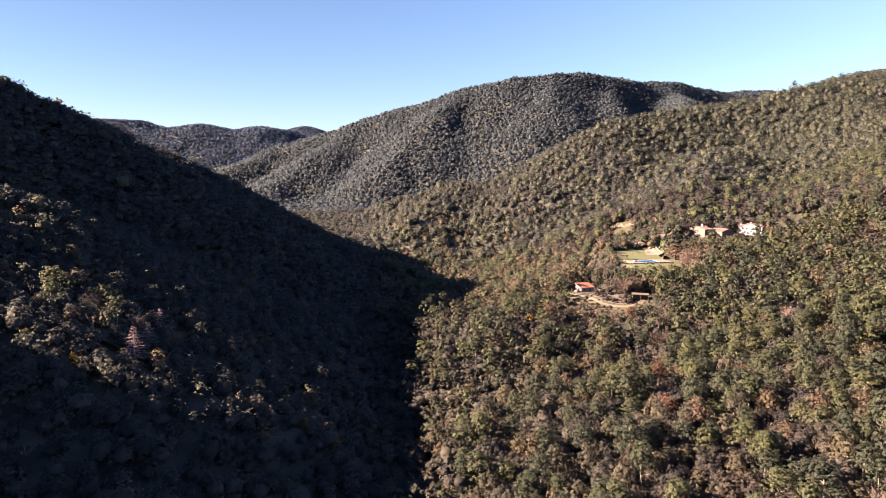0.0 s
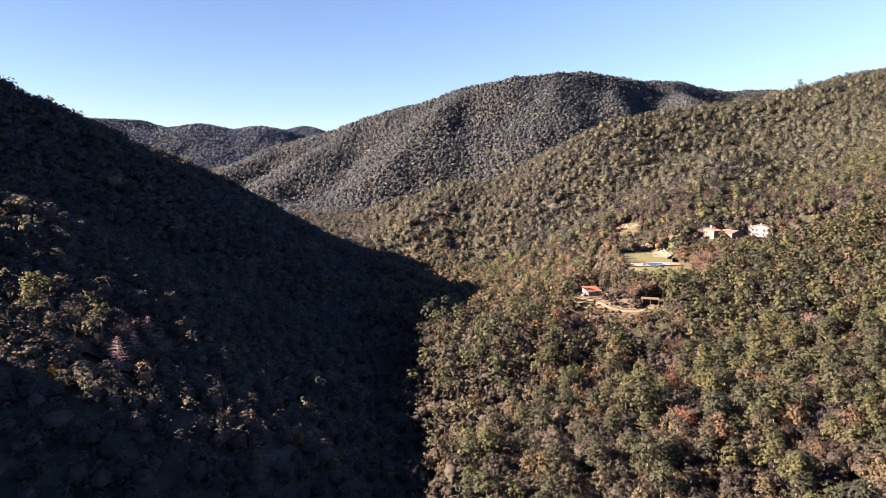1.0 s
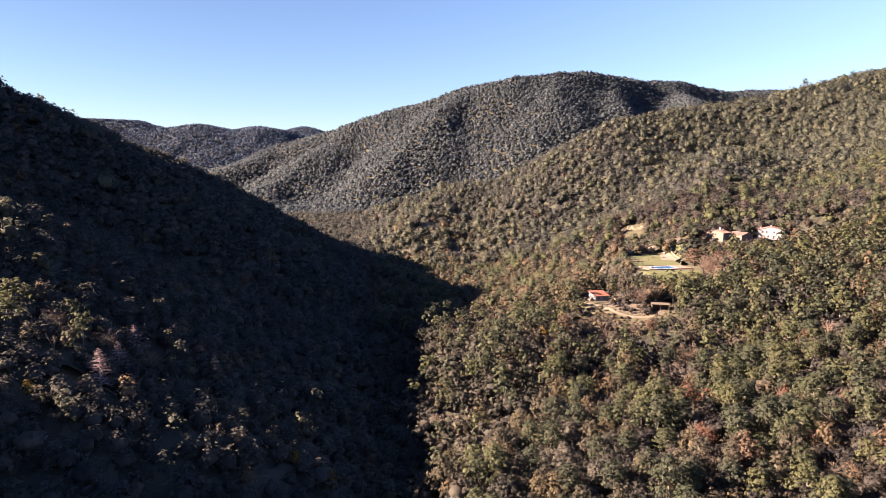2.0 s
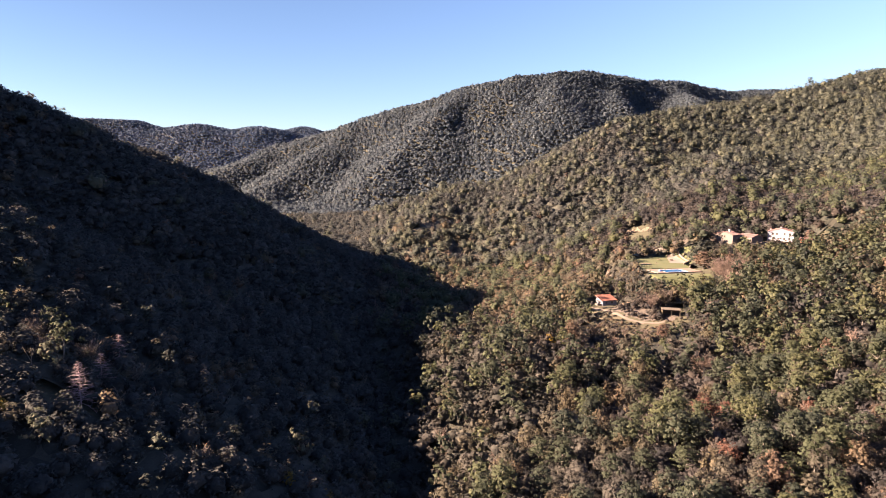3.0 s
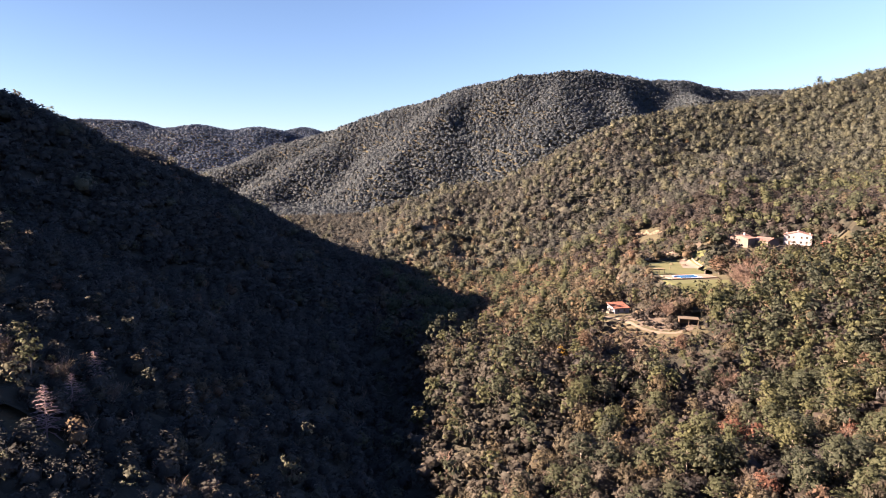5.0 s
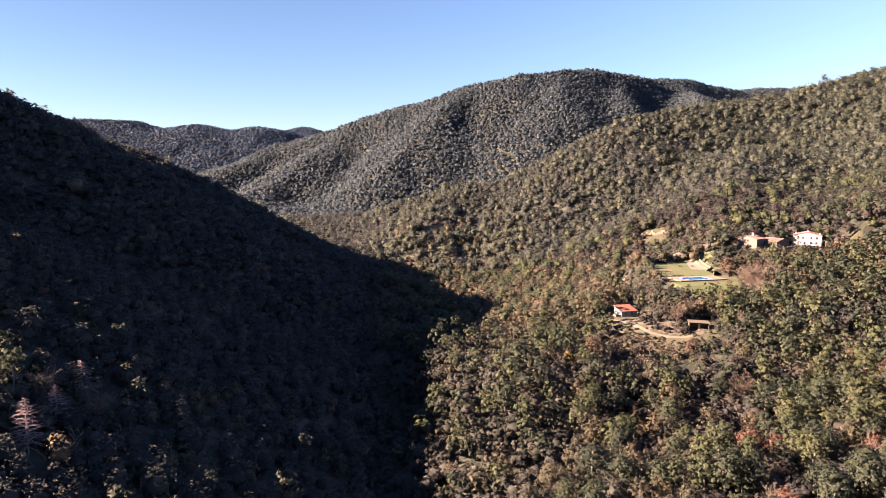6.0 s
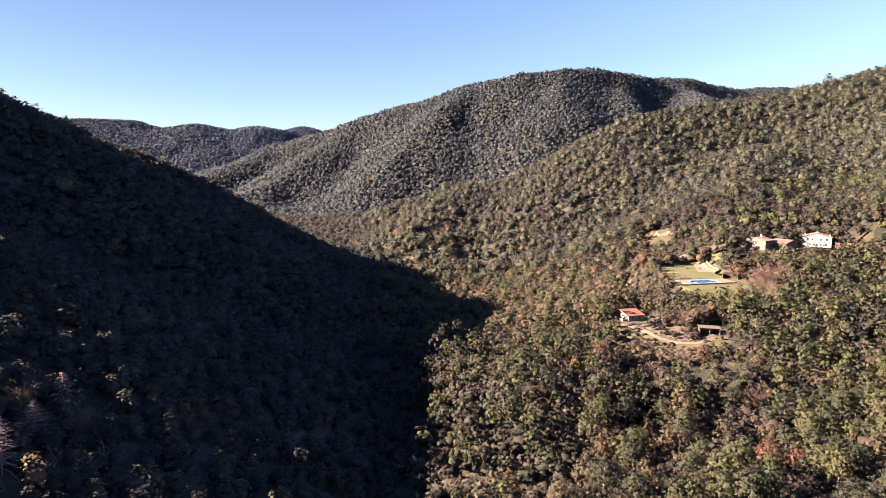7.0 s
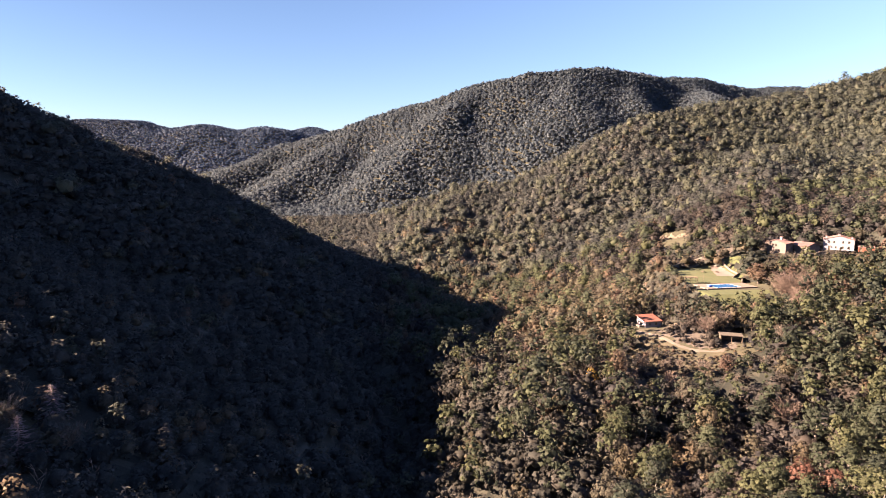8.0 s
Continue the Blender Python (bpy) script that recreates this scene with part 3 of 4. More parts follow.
def wall_cells(length, high, holes):
    """The solid rectangles of a wall around its openings."""
    xs = sorted({0.0, length, *(h[0] for h in holes), *(h[1] for h in holes)})
    zs = sorted({0.0, high, *(h[2] for h in holes), *(h[3] for h in holes)})
    for a, b in zip(xs, xs[1:]):
        run = None
        for c, d in zip(zs, zs[1:]):
            hole = any(h[0] <= (a + b) / 2 <= h[1] and h[2] <= (c + d) / 2 <= h[3] for h in holes)
            if hole:
                if run:
                    yield (a, b, *run)
                run = None
            else:
                run = (run[0], d) if run else (c, d)
        if run:
            yield (a, b, *run)


def gabled_wall(bm, length, high, apex, thick):
    """The triangle over a wall along x."""
    a = [bm.verts.new((x, y, z)) for y in (0, thick) for x, z in ((0, high), (length, high), (length / 2, apex))]
    for f in ((0, 1, 2), (5, 4, 3), (0, 3, 4, 1), (1, 4, 5, 2), (2, 5, 3, 0)):
        bm.faces.new([a[k] for k in f])


def window(parent, x0, x1, z0, z1, y, shutter=None):
    """A recessed window in a wall along x whose face is at y."""
    w = new("window")
    w.parent = parent
    f = 0.09
    part("frame", boxes((x0, x0 + f, y + 0.14, y + 0.22, z0, z1), (x1 - f, x1, y + 0.14, y + 0.22, z0, z1), (x0 + f, x1 - f, y + 0.14, y + 0.22, z1 - f, z1),
                        (x0 + f, x1 - f, y + 0.14, y + 0.22, z0, z0 + f), ((x0 + x1) / 2 - 0.04, (x0 + x1) / 2 + 0.04, y + 0.14, y + 0.22, z0 + f, z1 - f)), WOOD, w)
    part("pane", boxes((x0 + f, x1 - f, y + 0.17, y + 0.19, z0 + f, z1 - f)), GLASS, w, "dark window glass")
    part("sill", boxes((x0 - 0.12, x1 + 0.12, y - 0.08, y + 0.14, z0 - 0.1, z0)), STONE, w)
    if shutter:
        part("shutter", boxes((x0 - 0.5, x0 - 0.02, y - 0.05, y - 0.004, z0, z1)), shutter, w)
        part("shutter", boxes((x1 + 0.02, x1 + 0.5, y - 0.05, y - 0.004, z0, z1)), shutter, w)


def tiled_slope(p0, p1, p2, p3, thick=0.16, rows=0.42):
    """A roof slope p0 p1 (eaves) p2 p3 (ridge) with raised barrel rows running up it."""
    p0, p1, p2, p3 = (Vector(p) for p in (p0, p1, p2, p3))
    bm = bmesh.new()
    n = max(4, int((p1 - p0).length / rows))
    up = (p1 - p0).cross(p3 - p0).normalized()
    if up.z < 0:
        up = -up
    lo, hi = [], []
    for k in range(2 * n + 1):
        s = k / (2 * n)
        lift = up * (thick + (0.07 if k % 2 else 0.0))
        lo.append((bm.verts.new(p0.lerp(p1, s)), bm.verts.new(p0.lerp(p1, s) + lift)))
        hi.append((bm.verts.new(p3.lerp(p2, s)), bm.verts.new(p3.lerp(p2, s) + lift)))
    for k in range(2 * n):
        bm.faces.new((lo[k][1], lo[k + 1][1], hi[k + 1][1], hi[k][1]))
        bm.faces.new((lo[k][0], hi[k][0], hi[k + 1][0], lo[k + 1][0]))
        bm.faces.new((lo[k][0], lo[k + 1][0], lo[k + 1][1], lo[k][1]))
        bm.faces.new((hi[k][0], hi[k][1], hi[k + 1][1], hi[k + 1][0]))
    for k in (0, -1):
        bm.faces.new((lo[k][0], lo[k][1], hi[k][1], hi[k][0]))
    return bm


def gable_block(parent, x0, y0, length, deep, high, rise, wall_mat, roof_mat, front=(), side=(), along="x", over=0.45, t=0.45, shutter=None):
    """Four walls with openings and a tiled roof. The front runs along x at y0, the side along y at x0 + length. along: the way of the ridge."""
    bm = bmesh.new()
    for a, b, c, d in wall_cells(length, high, front):
        box(bm, x0 + a, x0 + b, y0, y0 + t, c, d)
    if along == "y":
        gabled_wall(bm, length, high, high + rise, t)
        for v in bm.verts[-6:]:
            v.co += Vector((x0, y0, 0))
    part("wall", bm, wall_mat, parent)
    bm = boxes((x0, x0 + length, y0 + deep - t, y0 + deep, 0, high))
    part("wall", bm, wall_mat, parent)
    for x, holes in ((x0, ()), (x0 + length - t, side)):
        bm = bmesh.new()
        for a, b, c, d in wall_cells(deep - 2 * t, high, holes):
            box(bm, x, x + t, y0 + t + a, y0 + t + b, c, d)
        if along == "x":
            vs = [bm.verts.new((x + q * t, y0 + y, z)) for q in (0, 1) for y, z in ((t, high), (deep - t, high), (deep / 2, high + rise))]
            for f in ((0, 1, 2), (5, 4, 3), (0, 3, 4, 1), (1, 4, 5, 2), (2, 5, 3, 0)):
                bm.faces.new([vs[k] for k in f])
        part("wall", bm, wall_mat, parent)
    for h in front:
        if h[2] > 0.2:
            window(parent, x0 + h[0], x0 + h[1], h[2], h[3], y0, shutter)
        else:
            part("door", boxes((x0 + h[0], x0 + h[1], y0 + 0.18, y0 + 0.26, 0.02, h[3])), WOOD, parent, "dark wooden door")
    for h in side:
        part("door" if h[2] < 0.2 else "window_panel", boxes((x0 + length - 0.28, x0 + length - 0.2, y0 + t + h[0], y0 + t + h[1], h[2] + 0.01, h[3])), WOOD if h[2] < 0.2 else GLASS, parent)
    s = rise / ((deep if along == "x" else length) / 2)
    if along == "x":
        ya, yb, ym = y0 - over, y0 + deep + over, y0 + deep / 2
        za, zr = high - s * over, high + rise
        xa, xb = x0 - over, x0 + length + over
        part("roof", tiled_slope((xa, ya, za), (xb, ya, za), (xb, ym, zr), (xa, ym, zr)), roof_mat, parent)
        part("roof", tiled_slope((xb, yb, za), (xa, yb, za), (xa, ym, zr), (xb, ym, zr)), roof_mat, parent)
        part("ridge", boxes((xa, xb, ym - 0.16, ym + 0.16, zr + 0.08, zr + 0.3)), roof_mat, parent, bevel=0.06)
    else:
        xa, xb, xm = x0 - over, x0 + length + over, x0 + length / 2
        za, zr = high - s * over, high + rise
        ya, yb = y0 - over, y0 + deep + over
        part("roof", tiled_slope((xa, yb, za), (xa, ya, za), (xm, ya, zr), (xm, yb, zr)), roof_mat, parent)
        part("roof", tiled_slope((xb, ya, za), (xb, yb, za), (xm, yb, zr), (xm, ya, zr)), roof_mat, parent)
        part("ridge", boxes((xm - 0.16, xm + 0.16, ya, yb, zr + 0.08, zr + 0.3)), roof_mat, parent, bevel=0.06)


def chimney(parent, x, y, z0, z1, w=0.7):
    c = part("chimney", boxes((x - w / 2, x + w / 2, y - w / 2, y + w / 2, z0, z1)), WHITEWASH, parent, "whitewashed chimney")
    part("cap", boxes((x - w / 2 - 0.12, x + w / 2 + 0.12, y - w / 2 - 0.12, y + w / 2 + 0.12, z1, z1 + 0.16)), TILE, c)


# ---- lawns, tracks ----
draped("lawn", LAWNS[0], LAWN, "mown green lawn with dry patches above the pool", "lawn")
draped("lawn", LAWNS[1], LAWN, "mown green lawn sloping away below the pool", "lawn")
draped("lawn", LAWNS[2], LAWN, "green grass bank beside the sandy court", "lawn", ragged=1.2)
draped("lawn", [(97, 303), (104, 304), (118, 302), (115, 296), (108, 290), (99, 292)], SCRUB_GRASS, "rough grass in front of the cottage", "grass", ragged=2)
draped("scrub_grass", [(84, 290), (104, 286), (110, 272), (128, 265), (124, 255), (107, 247), (92, 246), (82, 262), (80, 278)], SCRUB_GRASS, "dry rough grass below the track", "grass", ragged=3)
draped("terrace", [(151, 382), (161, 391), (180, 390), (196, 380), (190, 375), (166, 380)], EARTH, "bare sandy terrace behind the lawn", "terrace", ragged=1.5)
draped("sand_court", [(162, 348), (173, 374), (178, 374), (171, 346)], SAND, "pinkish sand court at the edge of the lawn", "court", lift=0.17, cell=0.8, ragged=0.3)
draped("yard", [(206, 354), (216, 364), (230, 374), (252, 362), (246, 352), (228, 356), (214, 351)], EARTH, "pale trodden earth yard before the houses", "yard", ragged=1.0)
draped("earth_bank", [(107, 297), (124, 294), (132, 280), (129, 272), (123, 268.5), (113, 272), (108, 282)], EARTH, "bare brown earth bank above the track", "bank", ragged=1.5)
strip("track", TRACK, 2.3, TRACK_EARTH, "pale dirt track curving below the cottage")
strip("drive", DRIVE, 3.0, TRACK_EARTH, "pale gravel drive between the trees")

# ---- the pool ----
pool = thing("swimming_pool", 150.2, 321.0, 51.0, 6, "rectangular blue swimming pool with pale coping in a paved deck", "swimming pool")
PL, PW = 5.6, 3.5
part("deck", boxes((-PL - 5.5, -PL - 0.4, -PW - 1.0, PW + 2.4, -0.3, 0.32), (PL + 0.4, PL + 8.0, -PW - 1.0, PW + 2.4, -0.3, 0.32),
                   (-PL - 0.4, PL + 0.4, PW + 0.4, PW + 2.4, -0.3, 0.32), (-PL - 0.4, PL + 0.4, -PW - 1.0, -PW - 0.4, -0.3, 0.32)), PAVING, pool, "pinkish paved deck")
for a in ((-PL - 0.4, PL + 0.4, PW, PW + 0.4), (-PL - 0.4, PL + 0.4, -PW - 0.4, -PW), (-PL - 0.4, -PL, -PW, PW), (PL, PL + 0.4, -PW, PW)):
    part("coping", boxes((*a, -0.3, 0.36)), COPING, pool)
part("basin", boxes((-PL, PL, -PW, PW, -1.5, -1.3), (-PL, -PL + 0.1, -PW, PW, -1.3, 0.3), (PL - 0.1, PL, -PW, PW, -1.3, 0.3),
                    (-PL + 0.1, PL - 0.1, -PW, -PW + 0.1, -1.3, 0.3), (-PL + 0.1, PL - 0.1, PW - 0.1, PW, -1.3, 0.3)), POOL_LINER, pool, "bright blue lined basin")
part("water", boxes((-PL + 0.1, PL - 0.1, -PW + 0.1, PW - 0.1, 0.22, 0.31)), WATER, pool, "clear blue water")
cover = thing("pool_cover", 143.2, 320.0, 51.32, 20, "crumpled blue pool cover heaped at the pool's corner", "pool cover")
bm = bmesh.new()
bmesh.ops.create_icosphere(bm, subdivisions=2, radius=1.0)
for v in bm.verts:
    v.co = Vector((v.co.x * 1.3, v.co.y * 0.8, max(0, v.co.z) * 0.75)) * (1 + 0.25 * noise.noise(v.co * 2.3))
part("sheet", bm, BLUE_SHEET, cover)


def pergola(x, y, z, turn, long, deep, high):
    p = thing("pergola", x, y, z, turn, "dark open timber pergola standing on the lawn", "pergola")
    for px in (-long / 2, 0, long / 2):
        for py in (-deep / 2, deep / 2):
            part("post", boxes((px - 0.09, px + 0.09, py - 0.09, py + 0.09, 0, high)), WOOD, p)
    for py in (-deep / 2, deep / 2):
        part("beam", boxes((-long / 2 - 0.3, long / 2 + 0.3, py - 0.08, py + 0.08, high, high + 0.2)), WOOD, p)
    for k in range(9):
        px = -long / 2 + long * k / 8
        part("rafter", boxes((px - 0.05, px + 0.05, -deep / 2 - 0.3, deep / 2 + 0.3, high + 0.2, high + 0.32)), WOOD, p)


pergola(140.5, 331.5, 51.1, -10, 5.0, 2.4, 2.3)


def lamp_post(x, y, z):
    p = thing("lamp_post", x, y, z, 0, "thin dark garden lamp post by the pool", "lamp post", "garden lamp posts")
    bm = bmesh.new()
    bmesh.ops.create_cone(bm, cap_ends=True, segments=8, radius1=0.07, radius2=0.05, depth=3.2, matrix=Matrix.Translation((0, 0, 1.6)))
    part("pole", bm, WOOD, p)
    bm = bmesh.new()
    bmesh.ops.create_uvsphere(bm, u_segments=8, v_segments=6, radius=0.25, matrix=Matrix.Translation((0, 0, 3.4)))
    part("globe", bm, WOOD, p)


for x, y in ((136.0, 331.0), (145.5, 329.8)):
    lamp_post(x, y, float(ground_at(x, y)) + 0.1)


def picnic_table(x, y, z, turn):
    p = thing("picnic_table", x, y, z, turn, "weathered wooden picnic table with fixed benches on the lawn", "picnic table", "picnic tables")
    part("tabletop", boxes((-0.9, 0.9, -0.4, 0.4, 0.7, 0.78)), WOOD, p)
    for s in (-1, 1):
        part("bench", boxes((-0.9, 0.9, s * 0.75 - 0.14, s * 0.75 + 0.14, 0.42, 0.48)), WOOD, p)
        part("leg_frame", boxes((s * 0.65 - 0.05, s * 0.65 + 0.05, -0.85, 0.85, 0.34, 0.42), (s * 0.65 - 0.05, s * 0.65 + 0.05, -0.4, -0.3, 0, 0.7), (s * 0.65 - 0.05, s * 0.65 + 0.05, 0.3, 0.4, 0, 0.7)), WOOD, p)


picnic_table(161.0, 359.0, 51.12, 30)
picnic_table(167.0, 356.5, 51.17, 12)


def stone_wall(line, high, label, thick=0.5, mat=None):
    """A low wall of rough stones, each a block of its own, on the ground."""
    base = new("stone_wall")
    x0, y0 = line[0]
    base.location = (x0, y0, float(ground_at(x0, y0)))
    tagged(base, label, "wall")
    r = np.random.default_rng(int(abs(x0 * 7 + y0)))
    for (ax, ay), (bx, by) in zip(line, line[1:]):
        n = max(1, int(math.hypot(bx - ax, by - ay) / 1.4))
        turn = math.degrees(math.atan2(by - ay, bx - ax))
        for k in range(n):
            s = (k + 0.5) / n
            x, y = ax + (bx - ax) * s, ay + (by - ay) * s
            z = float(ground_at(x, y))
            w, h = math.hypot(bx - ax, by - ay) / n / 2, high * r.uniform(0.85, 1.12)
            o = part("stone", boxes((-w, w, -thick / 2, thick / 2, -0.4, h)), mat or STONE, base, bevel=0.06)
            o.matrix_basis = pose(x - x0, y - y0, z - base.location.z, 0, r.uniform(-2, 2), turn + r.uniform(-3, 3))


stone_wall([(180, 375.5), (176, 361), (172.5, 347), (167, 342)], 1.0, "pale stone retaining wall beside the sandy court")
stone_wall([(149, 376), (161, 378), (173, 378.5)], 0.9, "low stone wall along the back of the lawn")
stone_wall([(151, 390), (164, 396), (180, 393), (192, 385)], 1.3, "pale dry-stone terrace wall on the hillside")
stone_wall([(172, 335), (166, 333), (163.5, 329)], 1.6, "pale stone wall and steps above the pool deck")
stone_wall([(209, 352), (222, 355), (231, 353), (240, 353)], 1.7, "stone retaining wall under the farm yard")
stone_wall([(240, 353), (250, 358), (259, 361)], 1.5, "pinkish retaining wall under the white house", mat=RED_EARTH)

# ---- the white house ----
white = thing("white_house", 236.4, 374.2, 60.1, -38.6, "two-storey whitewashed house with a low tiled gable roof", "house")
FRONT = [(2.3, 3.2, 3.9, 5.0), (4.6, 5.4, 3.9, 4.9), (8.6, 9.4, 3.9, 5.0), (11.2, 12.2, 3.9, 5.0), (2.4, 3.4, 0.05, 2.2), (5.4, 6.2, 1.1, 2.1), (8.5, 9.4, 1.0, 2.2), (11.1, 12.1, 1.0, 2.3)]
gable_block(white, 0, 0, 14.0, 9.0, 5.7, 1.9, WHITEWASH, TILE, FRONT, [(2, 3, 1, 2.2), (5, 6, 1, 2.2)], along="y", over=0.25)
chimney(white, 7.0, 1.6, 7.4, 8.5, 1.0)
chimney(white, 1.2, 3.0, 5.8, 7.2, 0.8)
chimney(white, 12.9, 2.5, 5.8, 7.1, 0.8)

# ---- the farm ----
farm = thing("farmhouse", 200.4, 371.0, 59.8, -58.5, "old stone farmhouse with pale walls, tiled roofs and a lower wing", "house")
gable_block(farm, 0, 0, 11.2, 8.6, 5.1, 1.5, PLASTER, TILE,
            [(1.5, 2.3, 3.3, 4.3), (4.4, 5.3, 3.4, 4.6), (5.9, 6.8, 3.4, 4.6), (6.0, 6.9, 0.9, 2.0), (7.6, 8.3, 0.9, 2.0), (2.8, 3.9, 0.05, 2.2)], [(3, 5.5, 0.05, 2.6)], along="y")
chimney(farm, 6.6, 5.0, 6.3, 8.0, 1.0)
wing = thing("farm_wing", 212.9, 368.0, 59.3, -66, "lower farm wing with a pale plastered wall and tiled roof", "house")
gable_block(wing, 0, 0, 9.3, 11.0, 4.3, 1.4, PLASTER, TILE, [(1.6, 2.5, 1.8, 2.8), (6.0, 6.9, 1.9, 2.8)], [(3.6, 5.4, 0.05, 2.4)], along="x")

# ---- the cottage ----
hut = thing("cottage", 107.2, 303.6, 37.9, 9.8, "small pale stone cottage under one slope of terracotta tiles", "house")


def sloped_cottage(p, long, deep, low, high, t=0.4):
    """A hut with one roof slope that falls to its front."""
    def top(y):
        return low + (high - low) * y / deep
    door, panes = (2.2, 3.3, 0.05, 2.0), [(1.6, 2.5, 0.9, 1.8), (4.6, 5.6, 0.9, 1.9)]
    bm = bmesh.new()
    for a, b, c, d in wall_cells(long, low, panes):
        box(bm, a, b, 0, t, c, d)
    part("wall", bm, GREYWALL, p)
    part("wall", boxes((0, long, deep - t, deep, 0, high)), GREYWALL, p)
    for x, gaps in ((0, [door]), (long - t, [])):
        bm = bmesh.new()
        for a, b, c, d in wall_cells(deep - 2 * t, low, gaps):
            box(bm, x, x + t, t + a, t + b, c, d)
        v = [bm.verts.new((x + q * t, y, z)) for q in (0, 1) for y, z in ((t, low), (deep - t, low), (deep - t, top(deep - t)), (t, top(t)))]
        for f in ((0, 1, 2, 3), (7, 6, 5, 4), (0, 4, 5, 1), (1, 5, 6, 2), (2, 6, 7, 3), (3, 7, 4, 0)):
            bm.faces.new([v[k] for k in f])
        part("wall", bm, GREYWALL, p)
    for h in panes:
        window(p, *h, 0)
    part("door", boxes((0.16, 0.24, t + door[0], t + door[1], 0.02, door[3])), WOOD, p, "dark wooden door")
    o = 0.45
    part("roof", tiled_slope((-o, -o, top(-o)), (long + o, -o, top(-o)), (long + o, deep + o, top(deep + o)), (-o, deep + o, top(deep + o))), RED_TILE, p, "red terracotta tiles")


sloped_cottage(hut, 7.4, 6.2, 2.4, 3.7)
part("porch_wall", boxes((-2.4, -0.01, 0.6, 0.9, 0, 0.9), (-2.4, -2.1, 0.9, 3.0, 0, 0.9)), STONE, hut, "low stone terrace wall")


def shelter(x, y, z, turn):
    """A made-up shelter in place of a dark shaded bank: posts, two closed sides and a flat earth-coloured roof."""
    p = thing("shelter", x, y, z, turn, "made-up open wooden shelter with a pale flat roof, standing in for a shaded bank by the track", "shelter")
    part("roof", boxes((-3.9, 3.9, -2.4, 2.4, 3.0, 3.22)), EARTH, p, "pale flat roof", 0.04)
    part("back_wall", boxes((-3.6, 3.6, 2.0, 2.2, -0.6, 3.0)), WOOD, p)
    for sx in (-3.6, 3.4):
        part("side_wall", boxes((sx, sx + 0.2, -1.4, 2.0, -0.6, 3.0)), WOOD, p)
    for px in (-3.5, 0, 3.5):
        part("post", boxes((px - 0.1, px + 0.1, -2.2, -2.0, -0.6, 3.0)), WOOD, p)


shelter(125.5, 273.0, float(ground_at(125.5, 271.5)), -22)


def logs(x, y, z, turn):
    p = thing("woodpile", x, y, z, turn, "stack of brown firewood beside the cottage", "woodpile")
    r = random.Random(5)
    for row in range(3):
        for k in range(6 - row):
            bm = bmesh.new()
            bmesh.ops.create_cone(bm, cap_ends=True, segments=7, radius1=0.2, radius2=0.18, depth=1.5 + r.uniform(-0.2, 0.2),
                                  matrix=Matrix.Translation((0.42 * k + 0.21 * row, 0, 0.2 + 0.36 * row)) @ Matrix.Rotation(math.pi / 2, 4, "X"))
            part("log", bm, BARK, p)


logs(102.6, 307.5, float(ground_at(103.2, 307.5)), 30)


# ---- beside the white house ----
shed = thing("lean_to_shed", 248.6, 364.0, 60.0, -36, "red-brown lean-to shed with a dark doorway beside the white house", "shed")
gable_block(shed, 0, 0, 7.0, 3.5, 2.4, 0.5, RED_EARTH, TILE, [(0.4, 1.6, 0.05, 2.0), (3.6, 4.6, 0.9, 1.7)], (), along="x", over=0.25, t=0.3)


# ---- rock faces ----
def rock_face(x, y, turn, long, high, seed, label):
    """A broken, leaning face of pale rock."""
    z = float(ground_at(x, y))
    base = thing("rock_face", x, y, z - 0.5, turn, label, "rock", "pale rock outcrops")
    r = random.Random(seed)
    n = max(5, int(long / 0.55))
    for k in range(n):
        bm = bmesh.new()
        bmesh.ops.create_icosphere(bm, subdivisions=1, radius=1.0)
        w, h, d = r.uniform(0.8, 1.7), high * r.uniform(0.22, 0.42), r.uniform(0.7, 1.2)
        for v in bm.verts:
            c = v.co * r.uniform(0.75, 1.25)
            v.co = Vector((c.x * w, c.y * d, c.z * h))
        gx0 = (k + 0.5) * long / n - long / 2
        step = r.random() * (1 - abs(2 * k / n - 1) ** 2)
        a = radians(turn)
        wx, wy = x + gx0 * math.cos(a), y + gx0 * math.sin(a)
        o = part("rock", bm, ROCK, base)
        o.location = (gx0, step * 1.6, float(ground_at(wx, wy)) - z + h * 0.6 + step * high * 0.6)


rock_face(183, 447, -38, 30, 3.6, 3, "pale ochre rock face in a cutting above the lawn")
rock_face(42, 584, -25, 11, 3.2, 5, "pale ochre rock face among trees on the valley side")
rock_face(53, 580, -25, 5, 2.4, 8, "small pale rock face among trees on the valley side")
rock_face(21, 602, -10, 5, 2.4, 9, "small pale scar of bare rock among the trees")
rock_face(116, 297, 0, 4.5, 2.0, 12, "pale boulders at the edge of the track")


# ---- trees ----
rng = np.random.default_rng(7)
NEAR_OAK = [oak_shape(rng, 26, 76, 0.235) for _ in range(8)]
NEAR_PINE = [pine_shape(rng, 22, 66, 0.235) for _ in range(6)]
NEAR_LEAFY = [leafy_shape(rng, 20, 70, 0.23) for _ in range(6)]
NEAR_TWIG = [twig_shape(rng, 40, 1.15, 0.7) for _ in range(4)]
MID_OAK = [oak_shape(rng, 13, 20, 0.45, 1.1) for _ in range(10)]
MID_PINE = [pine_shape(rng, 10, 19, 0.48) for _ in range(8)]
MID_LEAFY = [leafy_shape(rng, 9, 19, 0.5) for _ in range(6)]
MID_TWIG = [twig_shape(rng, 4, 1.0, 1.5) for _ in range(4)]
DIM_OAK = [spray_shape(rng, 3.1, 6.2, 85, 0.5) for _ in range(10)]
